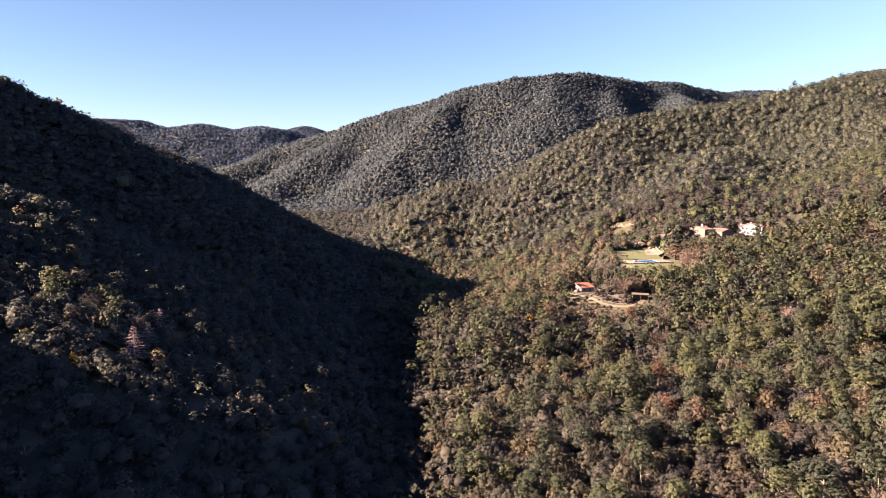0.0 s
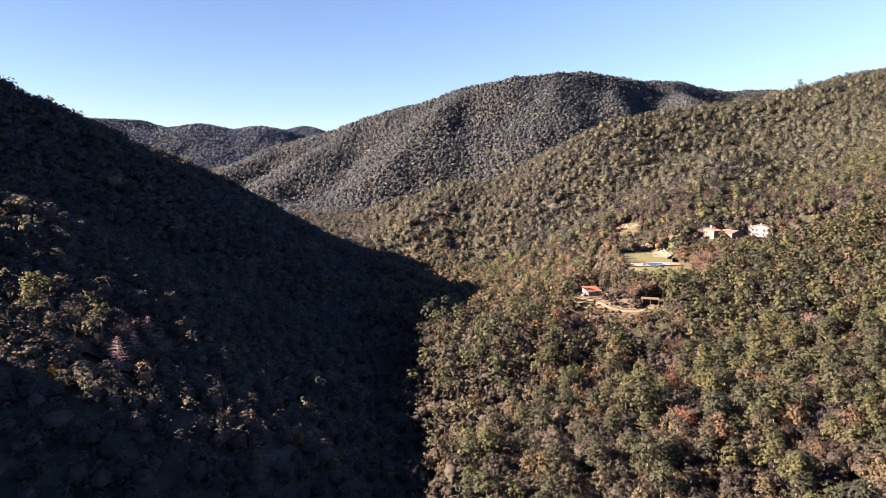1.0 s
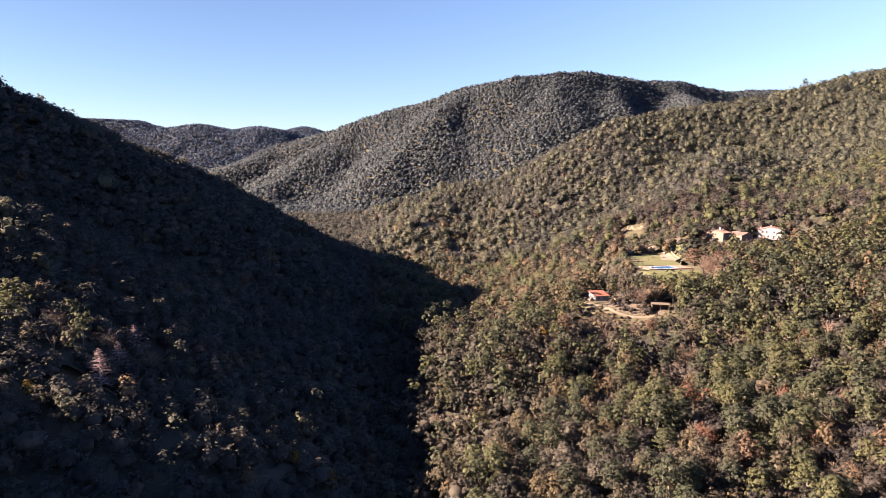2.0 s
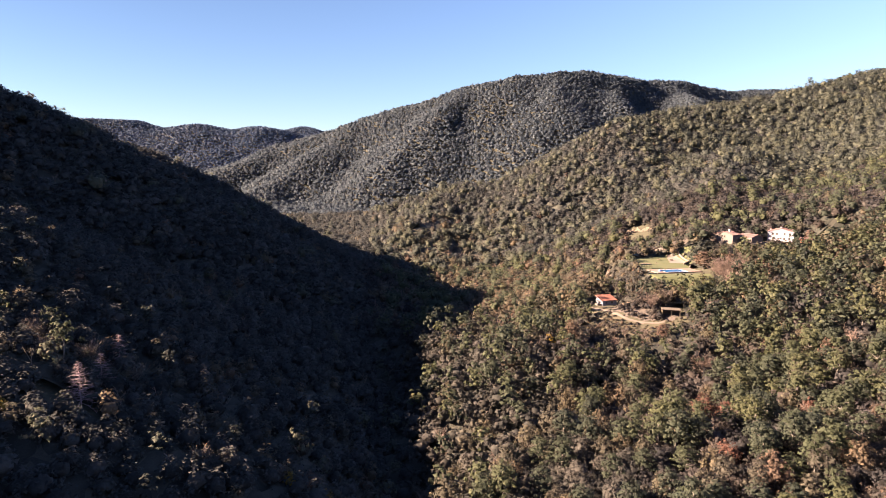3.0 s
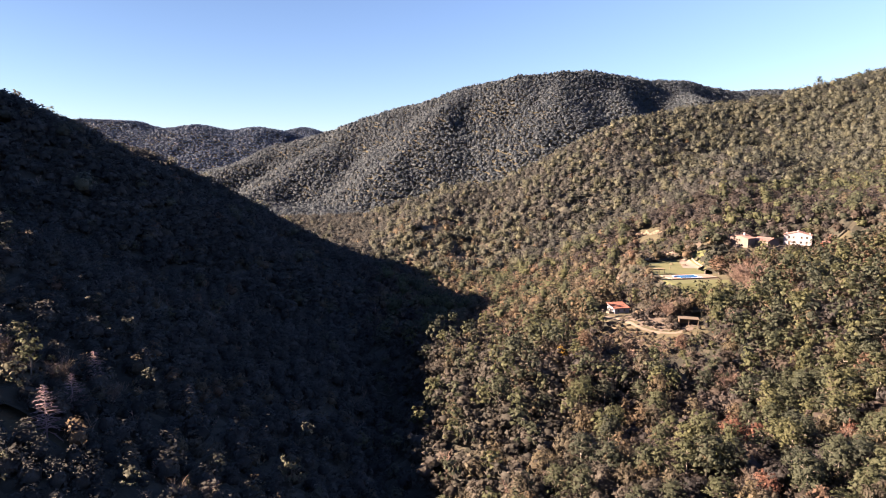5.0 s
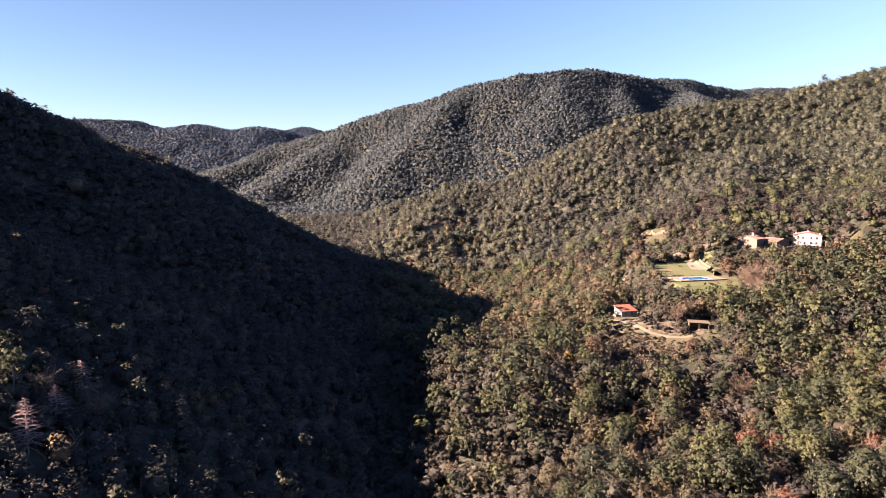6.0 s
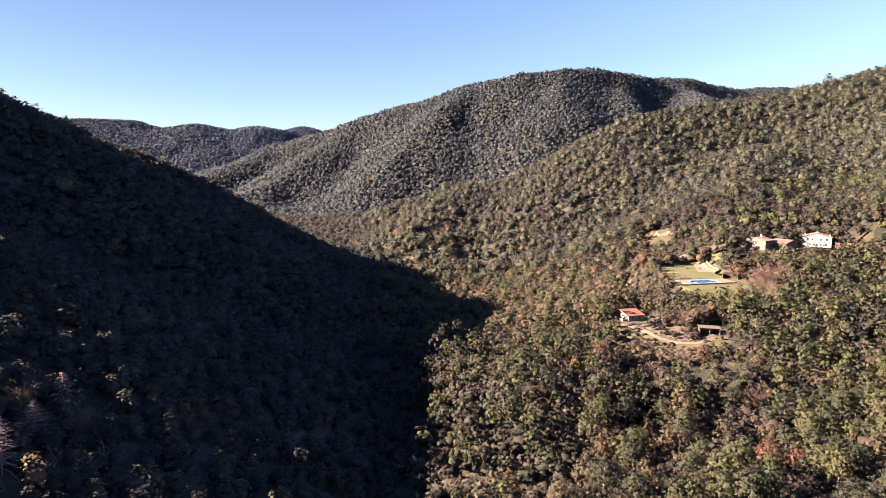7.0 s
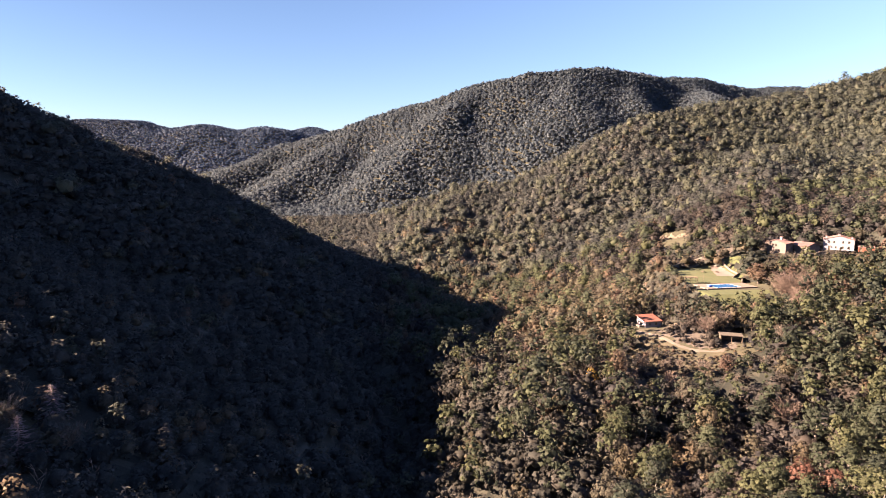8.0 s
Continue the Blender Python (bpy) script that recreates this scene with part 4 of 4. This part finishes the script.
DIM_FINE = [spray_shape(rng, 3.1, 6.0, 120, 0.4) for _ in range(10)]
DIM_FINE_LEAFY = [spray_shape(rng, 2.8, 7.8, 110, 0.4, True, 0.3) for _ in range(6)]
DIM_LEAFY = [spray_shape(rng, 2.8, 8.2, 85, 0.48, True, 0.3) for _ in range(6)]
FAR_OAK = [spray_shape(rng, 3.6, 5.8, 64, 0.66) for _ in range(12)]
FAR_PINE = [spray_shape(rng, 3.7, 8.2, 62, 0.66, True, 0.55) for _ in range(12)]
FAR_LEAFY = [spray_shape(rng, 3.4, 7.0, 60, 0.62, True, 0.2) for _ in range(8)]
LUMPS = [spray_shape(rng, 4.0, 5.4, 18, 1.35) for _ in range(24)]
HILL_LUMPS = [spray_shape(rng, 7.6, 7.0, 16, 2.7) for _ in range(24)]


def in_sight(x, y, z, slack=5.0):
    """Keeps what the high ground does not hide from the camera's path over the stream."""
    seen = np.zeros(len(x), bool)
    for ex, ey, ez in ((0, 0, 100), (0, 40, 100), (0, 70, 100)):
        clear = np.ones(len(x), bool)
        for k in np.linspace(0.1, 0.97, 45):
            clear &= ez + (z + 5 - ez) * k + slack > ground_at(ex + (x - ex) * k, ey + (y - ey) * k)
        seen |= clear
    return seen


def scatter(x0, x1, y0, y1, step, seed):
    """Jittered places in a stretch of the plan, within the reach of the view."""
    r = np.random.default_rng(seed)
    x, y = np.meshgrid(np.arange(x0, x1, step), np.arange(y0, y1, step * 0.9))
    x = x + (np.arange(x.shape[0]) % 2)[:, None] * step / 2
    x, y = (v.ravel() + r.uniform(-0.42, 0.42, v.size) * step for v in (x, y))
    a = np.degrees(np.arctan2(x, y + 10))
    keep = (a > -36) & (a < 49)
    x, y = x[keep], y[keep]
    z = ground_at(x, y)
    keep = in_sight(x, y, z) & ~cleared(x, y)
    return x[keep], y[keep], z[keep], r


def cleared(x, y):
    out = np.zeros(x.shape, bool)
    for px, py, hx, hy, turn in CLEARINGS:
        c, s = math.cos(radians(turn)), math.sin(radians(turn))
        u, v = (x - px) * c + (y - py) * s, (y - py) * c - (x - px) * s
        out |= (u / hx) ** 2 + (v / hy) ** 2 < 1
    for poly in LAWNS:
        out |= inside(poly, x, y)
    for px, py in TRACK + DRIVE:
        out |= np.hypot(x - px, y - py) < 4.0
    return out


def kinds(x, y, z, r):
    """0 oak, 1 pine, 2 autumn leaves, 3 bare, by where a tree stands."""
    u = r.uniform(0, 1, len(x))
    patch = wave(x, y, 38, 5) * 0.5 + 0.5
    pine = 0.10 + 0.16 * patch + 0.42 * smooth(300, 480, x + 0.25 * (y - 300)) * (z > 66)
    pine = np.where((y > 850) | (x < 0), 0.03, pine)
    autumn = 0.10 + 0.10 * wave(x, y, 55, 6) + 0.42 * (1 - smooth(25, 80, np.hypot((x - 165) / 1.5, y - 325)))
    autumn = autumn + 0.45 * (1 - smooth(30, 75, np.hypot((x - 105) / 0.9, (y - 372) / 1.2)))
    autumn = autumn + 0.26 * (1 - smooth(20, 60, abs(x - 60))) * smooth(300, 340, y) * (1 - smooth(560, 640, y))
    east = smooth(85, 150, x) * (y < 300)
    pine, autumn = pine + 0.22 * east, autumn + 0.08 * east
    autumn = np.where((y > 430) & (z > 62), autumn * 0.3, autumn)
    autumn = np.where((y > 850), 0.02, autumn)
    bare = 0.05 + 0.20 * (1 - smooth(30, 80, np.hypot((x - 150) / 1.5, y - 300))) + 0.42 * (1 - smooth(25, 75, abs(x - 60))) * smooth(300, 360, y) * (1 - smooth(560, 640, y))
    bare = np.where(y > 800, 0, bare)
    autumn = np.where(x < -8, autumn * np.where((y > 150) & (y < 240), 1.6, 0.5), autumn)
    k = np.zeros(len(x), int)
    k[u < pine + autumn + bare] = 3
    k[u < pine + autumn] = 2
    k[u < pine] = 1
    return k


def rows_of(x, y, z, r, keep, lo, hi):
    n = int(keep.sum())
    size = lo + (hi - lo) * r.beta(2, 2.5, n)
    for px, py, far in LOW_GROWTH:
        size = size * (1 - 0.4 * (np.hypot(x[keep] - px, y[keep] - py) < far))
    return np.stack([x[keep], y[keep], z[keep], size, r.uniform(0.85, 1.2, n), r.uniform(0, 6.28, n), r.uniform(0, 1, n)], 1)


def tree_things(name, crowns, trunks, leaf, bark, rows, label, category, group, flesh="crown"):
    """Single trees with a trunk and a crown, sharing their meshes."""
    made = []
    for k, (c, t) in enumerate(zip(crowns, trunks)):
        base = new(name)
        for part_name, (v, f, *way), m in (("trunk", t, bark), (flesh, c, leaf)):
            p = new(part_name, quad_free(part_name, v, f, m, lean=way[0] if way else None))
            p.parent = base
        base.empty_display_size = 0.5
        made.append(tagged(base, label, category, group))
    used = set()
    for n, (x, y, z, s, tall, turn, _) in enumerate(rows):
        k = n % len(made)
        m = Matrix.LocRotScale((x, y, z - 0.3), Euler((0, 0, turn)), (s, s, s * tall))
        if k in used:
            copy_thing(made[k], m @ Matrix.Diagonal((1 / made[k].scale[0], 1 / made[k].scale[1], 1 / made[k].scale[2], 1)))
        else:
            made[k].matrix_basis = m
            used.add(k)


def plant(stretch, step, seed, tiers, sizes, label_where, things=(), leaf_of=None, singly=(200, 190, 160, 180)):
    x, y, z, r = scatter(*stretch, step, seed)
    k = kinds(x, y, z, r)
    names = (("holm_oak", OAK, "dense dark green holm oaks"), ("pine", PINE, "yellow-green pines with open tiers"),
             ("autumn_tree", AUTUMN, "broad-leaved trees in brown and orange autumn leaf"), ("bare_tree", TWIG, "leafless grey-brown trees"))
    for n, (name, leaf, label) in enumerate(names):
        keep = k == n
        leaf = (leaf_of or {}).get(leaf.name, leaf)
        if not keep.any():
            continue
        rows = rows_of(x, y, z, r, keep, *sizes[n])
        if things:
            first = np.argsort(np.hypot((rows[:, 0] - 80) * 0.8, rows[:, 1] - 150))
            rows = rows[first]
            most = singly[n]
            own, rows = rows[:most], rows[most:]
            near, trunks, bark, one, category = things[n]
            tree_things(name, near, trunks, leaf, bark, own, one, category, "trees on the sunlit slope", "crown")
        if len(rows):
            stand(name + "_wood", tiers[n], rows, leaf, f"{label} {label_where}", "trees")


def trunks_for(count, high, r, limbs, lean, reach):
    return [trunk_shape(rng, high, r, lean, limbs, 0.4, reach) for _ in range(count)]


SINGLE = (
    (NEAR_OAK, trunks_for(8, 4.0, 0.22, 4, 0.3, 1.3), BARK, "dark green holm oak with a dense lobed crown", "tree"),
    (NEAR_PINE, trunks_for(6, 9.8, 0.2, 9, 0.35, 1.9), PINE_BARK, "yellow-green pine with an open crown on a pale trunk", "tree"),
    (NEAR_LEAFY, trunks_for(6, 7.0, 0.18, 6, 0.3, 1.4), BARK, "broad-leaved tree in brown and orange autumn leaf", "tree"),
    (NEAR_TWIG, trunks_for(4, 7.2, 0.15, 3, 0.25, 1.2), BARK, "leafless tree with grey-brown twigs", "tree"),
)
NEAR_SIZES = ((0.85, 1.45), (0.85, 1.4), (0.75, 1.4), (0.7, 1.15))
FAR_SIZES = ((0.95, 1.55), (0.95, 1.6), (0.8, 1.3), (0.6, 1.0))


def undergrowth(x0, x1, y0, y1, step, top, seed, label):
    """A closed, ragged layer of shrubs and saplings under the trees."""
    r = np.random.default_rng(seed)
    ax, ay = np.arange(x0, x1, step), np.arange(y0, y1, step)
    PX, PY = np.meshgrid(ax, ay, indexing="ij")
    PX, PY = PX + r.uniform(-0.42, 0.42, PX.shape) * step, PY + r.uniform(-0.42, 0.42, PX.shape) * step
    PZ = ground_at(PX, PY) + 0.2 + top * r.uniform(0, 1, PX.shape) ** 1.3
    mx, my = PX[:-1, :-1] + step / 2, PY[:-1, :-1] + step / 2
    a = np.degrees(np.arctan2(mx, my + 10))
    keep = (a > -37) & (a < 50) & ~cleared(mx, my)
    f = np.flatnonzero(keep)
    seen = in_sight(mx.ravel()[f], my.ravel()[f], ground_at(mx.ravel()[f], my.ravel()[f]))
    keep.ravel()[f[~seen]] = False
    n = np.arange(PX.size).reshape(PX.shape)
    c0, c1, c2, c3 = (v[keep] for v in (n[:-1, :-1], n[1:, :-1], n[1:, 1:], n[:-1, 1:]))
    tris = np.concatenate([np.stack([c0, c1, c2], 1), np.stack([c0, c2, c3], 1)])
    used, back = np.unique(tris, return_inverse=True)
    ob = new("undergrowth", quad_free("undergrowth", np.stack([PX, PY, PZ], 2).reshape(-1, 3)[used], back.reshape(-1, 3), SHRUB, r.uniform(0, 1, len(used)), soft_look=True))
    tagged(ob, label, "shrubs", kind="stuff")


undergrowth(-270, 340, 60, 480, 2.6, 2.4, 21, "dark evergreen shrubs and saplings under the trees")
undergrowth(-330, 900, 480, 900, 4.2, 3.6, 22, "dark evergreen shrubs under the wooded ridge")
LEAF_NAMES = [m.name for m in (OAK, PINE, AUTUMN, TWIG)]
# the sunlit slope, the shaded hill, the ridge behind, the mountain, the far hills
plant((62, 330, 102, 330), 4.3, 11, (MID_OAK, MID_PINE, MID_LEAFY, MID_TWIG), NEAR_SIZES, "on the sunlit slope", SINGLE)
plant((14, 62, 102, 330), 4.4, 19, (MID_OAK, MID_PINE, MID_LEAFY, MID_TWIG), NEAR_SIZES, "low on the sunlit slope", SINGLE, {OAK.name: GREY_OAK}, (90, 30, 40, 40))
# shaded hill and ridge take the cooler copies, painted with shade and haze
plant((-115, 12, 125, 330), 4.9, 18, (DIM_FINE, MID_PINE, DIM_FINE_LEAFY, MID_TWIG), ((0.7, 1.4), (0.7, 1.1), (0.7, 1.1), (0.7, 1.0)), "low on the shaded hillside", leaf_of={OAK.name: HAZE_SHADE_OAK, PINE.name: HAZE_SHADE_PINE})
plant((-260, -115, 90, 330), 4.8, 12, (DIM_OAK, FAR_PINE, DIM_LEAFY, MID_TWIG), ((0.7, 1.4), (0.8, 1.3), (0.7, 1.2), (0.7, 1.0)), "on the shaded hillside", leaf_of={OAK.name: HAZE_SHADE_OAK, PINE.name: HAZE_SHADE_PINE})
plant((-8, 520, 330, 480), 5.0, 13, (FAR_OAK, FAR_PINE, FAR_LEAFY, MID_TWIG), NEAR_SIZES, "above the farm")
plant((-330, -8, 330, 480), 5.8, 14, (FAR_OAK, FAR_PINE, FAR_LEAFY, MID_TWIG), FAR_SIZES, "on the far end of the shaded hill", leaf_of={OAK.name: HAZE_SHADE_OAK, PINE.name: HAZE_SHADE_PINE})
plant((-230, 900, 480, 860), 6.0, 15, (FAR_OAK, FAR_PINE, FAR_LEAFY, MID_TWIG), FAR_SIZES, "on the wooded ridge", leaf_of={OAK.name: HAZE_SHADE_OAK, PINE.name: HAZE_SHADE_PINE})
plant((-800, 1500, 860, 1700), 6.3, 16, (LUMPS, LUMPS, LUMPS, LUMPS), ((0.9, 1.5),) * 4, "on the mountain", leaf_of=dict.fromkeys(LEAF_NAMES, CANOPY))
plant((-2600, 700, 1900, 4700), 12, 17, (HILL_LUMPS,) * 4, ((0.8, 1.3),) * 4, "on distant hills", leaf_of=dict.fromkeys(LEAF_NAMES, HAZED_FAR_CANOPY))


def behind(x0, x1, y0, y1, step, seed):
    """The same wood going on under the start of the flight."""
    r = np.random.default_rng(seed)
    x, y = np.meshgrid(np.arange(x0, x1, step), np.arange(y0, y1, step))
    x, y = (v.ravel() + r.uniform(-0.4, 0.4, v.size) * step for v in (x, y))
    seen = (np.abs(np.degrees(np.arctan2(x, y + 10)) - 6) < 43) & (y > np.where(x < 13, 123, 100))
    x, y = x[~seen], y[~seen]
    rows = rows_of(x, y, ground_at(x, y), r, np.ones(len(x), bool), 0.8, 1.5)
    half = r.uniform(0, 1, len(x)) < 0.82
    stand("holm_oak_wood", DIM_FINE, rows[half], OAK, "dense dark green holm oaks on the near valley floor", "trees")
    stand("autumn_tree_wood", DIM_FINE_LEAFY, rows[~half], AUTUMN, "broad-leaved trees in brown autumn leaf on the near valley floor", "trees")


behind(-80, 110, -45, 132, 5.8, 41)


# ---- trees that stand out ----
def single(name, shape, trunk, leaf, bark, x, y, size, tall, turn, label, flesh="crown", group=""):
    base = new(name)
    base.matrix_basis = Matrix.LocRotScale((x, y, float(ground_at(x, y)) - 0.2), Euler((0, 0, turn)), (size, size, size * tall))
    for part_name, (v, f, *way), m in (("trunk", trunk, bark), (flesh, shape, leaf)):
        p = new(part_name, quad_free(part_name, v, f, m, lean=way[0] if way else None))
        p.parent = base
    tagged(base, label, "tree", group)


def many(shape, trunk, name, leaf, bark, rows, label, flesh="crown", group=""):
    for x, y, size, tall in rows:
        single(name, shape(rng), trunk(rng), leaf, bark, x, y, size, tall, rng.uniform(0, 6.28), label, flesh, group)


def leafy_trunk(r):
    return trunk_shape(r, 7.0, 0.18, 0.3, 6, 0.4, 1.4)


many(lambda r: dead_fir_shape(r), lambda r: trunk_shape(r, 12.6, 0.16, 0.1, 0), "dead_conifer", SILVER, SILVER,
     [(-66.5, 172.5, 0.95, 0.95), (-68.5, 200, 0.8, 0.95), (-67, 185, 0.8, 0.9)], "dead grey conifer with drooping bare branches", "crown", "dead conifers")
many(lambda r: leafy_shape(r, 22, 70, 0.23), leafy_trunk, "red_tree", RED, BARK,
     [(95, 191, 1.3, 0.85), (100, 188, 1.1, 0.85), (118, 178, 0.95, 0.95), (84, 161, 1.1, 0.9)], "broad-leaved tree in dull red autumn leaf", "crown", "red-leaved trees")
many(lambda r: leafy_shape(r, 22, 70, 0.23), leafy_trunk, "yellow_tree", YELLOW, BARK,
     [(66, 250, 0.85, 0.95), (-11.5, 167, 0.8, 0.9), (-20, 168, 0.6, 0.9), (-92, 168, 0.5, 0.9), (-78, 163, 0.5, 0.9)], "small tree in bright yellow autumn leaf", "crown", "yellow-leaved trees")
many(lambda r: leafy_shape(r, 22, 70, 0.23), leafy_trunk, "autumn_tree", AUTUMN, BARK,
     [(81, 215, 1.25, 0.85), (86, 213, 1.3, 0.8), (168.5, 324, 2.3, 0.5), (263, 352, 1.5, 0.7), (271, 349, 1.4, 0.7), (178, 328, 1.5, 0.7), (200, 316, 1.7, 0.7), (196, 298, 1.6, 0.7), (112, 252, 0.9, 0.85), (140, 240, 1.1, 0.8)], "broad-leaved tree in russet autumn leaf", "crown", "russet trees")
many(lambda r: twig_shape(r, 90, 1.35, 0.75), lambda r: trunk_shape(r, 7.2, 0.15, 0.25, 5), "bare_tree", TWIG, BARK,
     [(110, 219, 1.25, 1.0), (-80, 186, 0.9, 1.0), (-72, 190, 1.1, 1.0), (-86, 194, 1.1, 1.0), (-62, 192, 0.9, 1.0), (-38, 162, 0.8, 1.0), (-33, 165, 0.8, 1.0), (-22, 168, 0.7, 1.0), (-44, 170, 0.6, 1.0), (182, 312, 1.2, 0.95), (159, 284, 1.4, 1.0), (88, 262, 0.7, 1.0), (93, 256, 0.8, 1.0), (99, 258, 0.6, 1.0), (104, 252, 0.8, 1.0), (84, 272, 0.7, 1.0), (91, 248, 0.7, 1.1), (127, 281, 1.3, 0.9), (120, 280, 1.2, 0.95), (60, 246, 0.9, 1.0), (72, 240, 0.9, 1.1)],
     "leafless tree with a haze of pinkish grey twigs", "crown", "bare trees")
many(lambda r: oak_shape(r, 24, 46, 0.3), lambda r: trunk_shape(r, 4.0, 0.25, 0.3, 4), "holm_oak", OAK, BARK,
     [(124, 284, 1.05, 1.0), (128, 287, 1.0, 1.0), (118, 287, 0.9, 1.0), (132, 286, 0.9, 1.0)], "broad dark holm oak beside the lawn and track", "crown", "oaks by the clearing")
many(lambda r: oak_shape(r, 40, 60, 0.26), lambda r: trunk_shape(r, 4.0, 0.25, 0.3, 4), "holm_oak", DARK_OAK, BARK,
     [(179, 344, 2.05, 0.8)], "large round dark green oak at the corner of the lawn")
many(lambda r: twig_shape(r, 260, 1.5, 0.5), lambda r: trunk_shape(r, 7.2, 0.15, 0.25, 5), "bare_tree", TWIG, BARK,
     [(163, 294, 2.5, 0.72)], "broad leafless tree with a dense haze of grey-brown twigs")
many(lambda r: pine_shape(r, 20, 40, 0.28), lambda r: trunk_shape(r, 9.8, 0.2, 0.3, 9, 0.4, 1.9), "pine", PINE, PINE_BARK,
     [(38, 222, 1.25, 1.15), (-77, 188, 1.15, 0.95), (-84, 198, 1.1, 1.0), (-93, 184, 1.1, 0.95), (-98, 196, 1.2, 1.0), (526, 737, 1.7, 1.0), (556, 742, 1.5, 0.9), (575, 750, 1.6, 0.85), (600, 765, 1.6, 0.9), (622, 778, 1.5, 0.9), (99, 309, 0.55, 0.7), (140, 196, 1.1, 1.0), (152, 190, 1.2, 1.0),
      (128, 163, 1.15, 1.0), (146, 207, 1.2, 1.0), (159, 209, 1.25, 1.0), (118, 187, 1.1, 1.05), (125, 170, 1.15, 1.0), (93, 177, 1.0, 1.05), (64, 150, 1.0, 1.1), (78, 139, 1.05, 1.0), (106, 128, 1.0, 1.0), (113, 204, 1.15, 1.0)],
     "tall yellow-green pine standing above the wood", "crown", "tall pines")


# ---- scrub round the clearings ----
def scrub(places, step, seed, leaf, wide, high, share, label):
    r = np.random.default_rng(seed)
    shapes = [spray_shape(r, wide * r.uniform(0.8, 1.2), high * r.uniform(0.8, 1.25), 42, 0.3) for _ in range(6)]
    X0, Y0 = [], []
    for px, py, far in places:
        x, y = np.meshgrid(np.arange(px - far, px + far, step), np.arange(py - far, py + far, step))
        x, y = (v.ravel() + r.uniform(-0.5, 0.5, v.size) * step for v in (x, y))
        keep = (np.hypot(x - px, y - py) < far) & (r.uniform(0, 1, x.size) < share)
        X0.append(x[keep]), Y0.append(y[keep])
    x, y = np.concatenate(X0), np.concatenate(Y0)
    keep = np.ones(len(x), bool)
    for poly in LAWNS:
        keep &= ~inside(poly, x, y)
    for px, py in TRACK + DRIVE:
        keep &= np.hypot(x - px, y - py) > 2.6
    for px, py, far in ((111, 306.5, 6.5), (241, 371, 11), (209, 367, 9), (219, 362, 9)):
        keep &= np.hypot(x - px, y - py) > far
    x, y = x[keep], y[keep]
    n = len(x)
    rows = np.stack([x, y, ground_at(x, y) - 0.2, r.uniform(0.6, 1.3, n), r.uniform(0.8, 1.2, n), r.uniform(0, 6.28, n), r.uniform(0, 1, n)], 1)
    stand("scrub", shapes, rows, leaf, label, "shrubs")


EDGES = [(128, 330, 14), (131, 348, 12), (138, 366, 12), (188, 356, 12), (200, 345, 22), (228, 345, 22), (126, 312, 16), (150, 290, 14), (165, 384, 22), (243, 354, 14), (88, 268, 12), (126, 252, 10)]
scrub(EDGES, 3.0, 31, OAK, 1.5, 2.4, 0.5, "low evergreen shrubs round the clearings")
scrub(EDGES, 3.0, 32, AUTUMN, 1.4, 2.2, 0.4, "brown autumn scrub round the clearings")
scrub([(108, 260, 20), (95, 262, 18), (95, 278, 14)], 2.2, 34, OAK, 0.8, 0.9, 0.4, "low green tufts on the rough grass")
scrub([(108, 260, 20), (95, 262, 18), (95, 278, 14)], 1.7, 33, AUTUMN, 0.7, 0.7, 0.55, "pale dry brush on the rough grass")
scrub([(117, 284, 9), (112, 276, 3), (131, 266, 5), (119, 271.5, 2.5)], 2.2, 35, OAK, 1.8, 3.0, 0.8, "dense evergreen bushes under the oaks above the track")
scrub([(130, 342, 15), (121, 318, 11), (124, 299, 9), (131, 300, 8), (118, 328, 9)], 2.5, 36, GREY_OAK, 1.9, 3.2, 0.6, "grey-green bushes between the drive and the cottage")
scrub([(130, 342, 15), (121, 318, 11), (124, 299, 9), (131, 300, 8), (170, 394, 20)], 2.7, 37, AUTUMN, 1.6, 2.6, 0.4, "tan autumn bushes between the drive and the lawn")
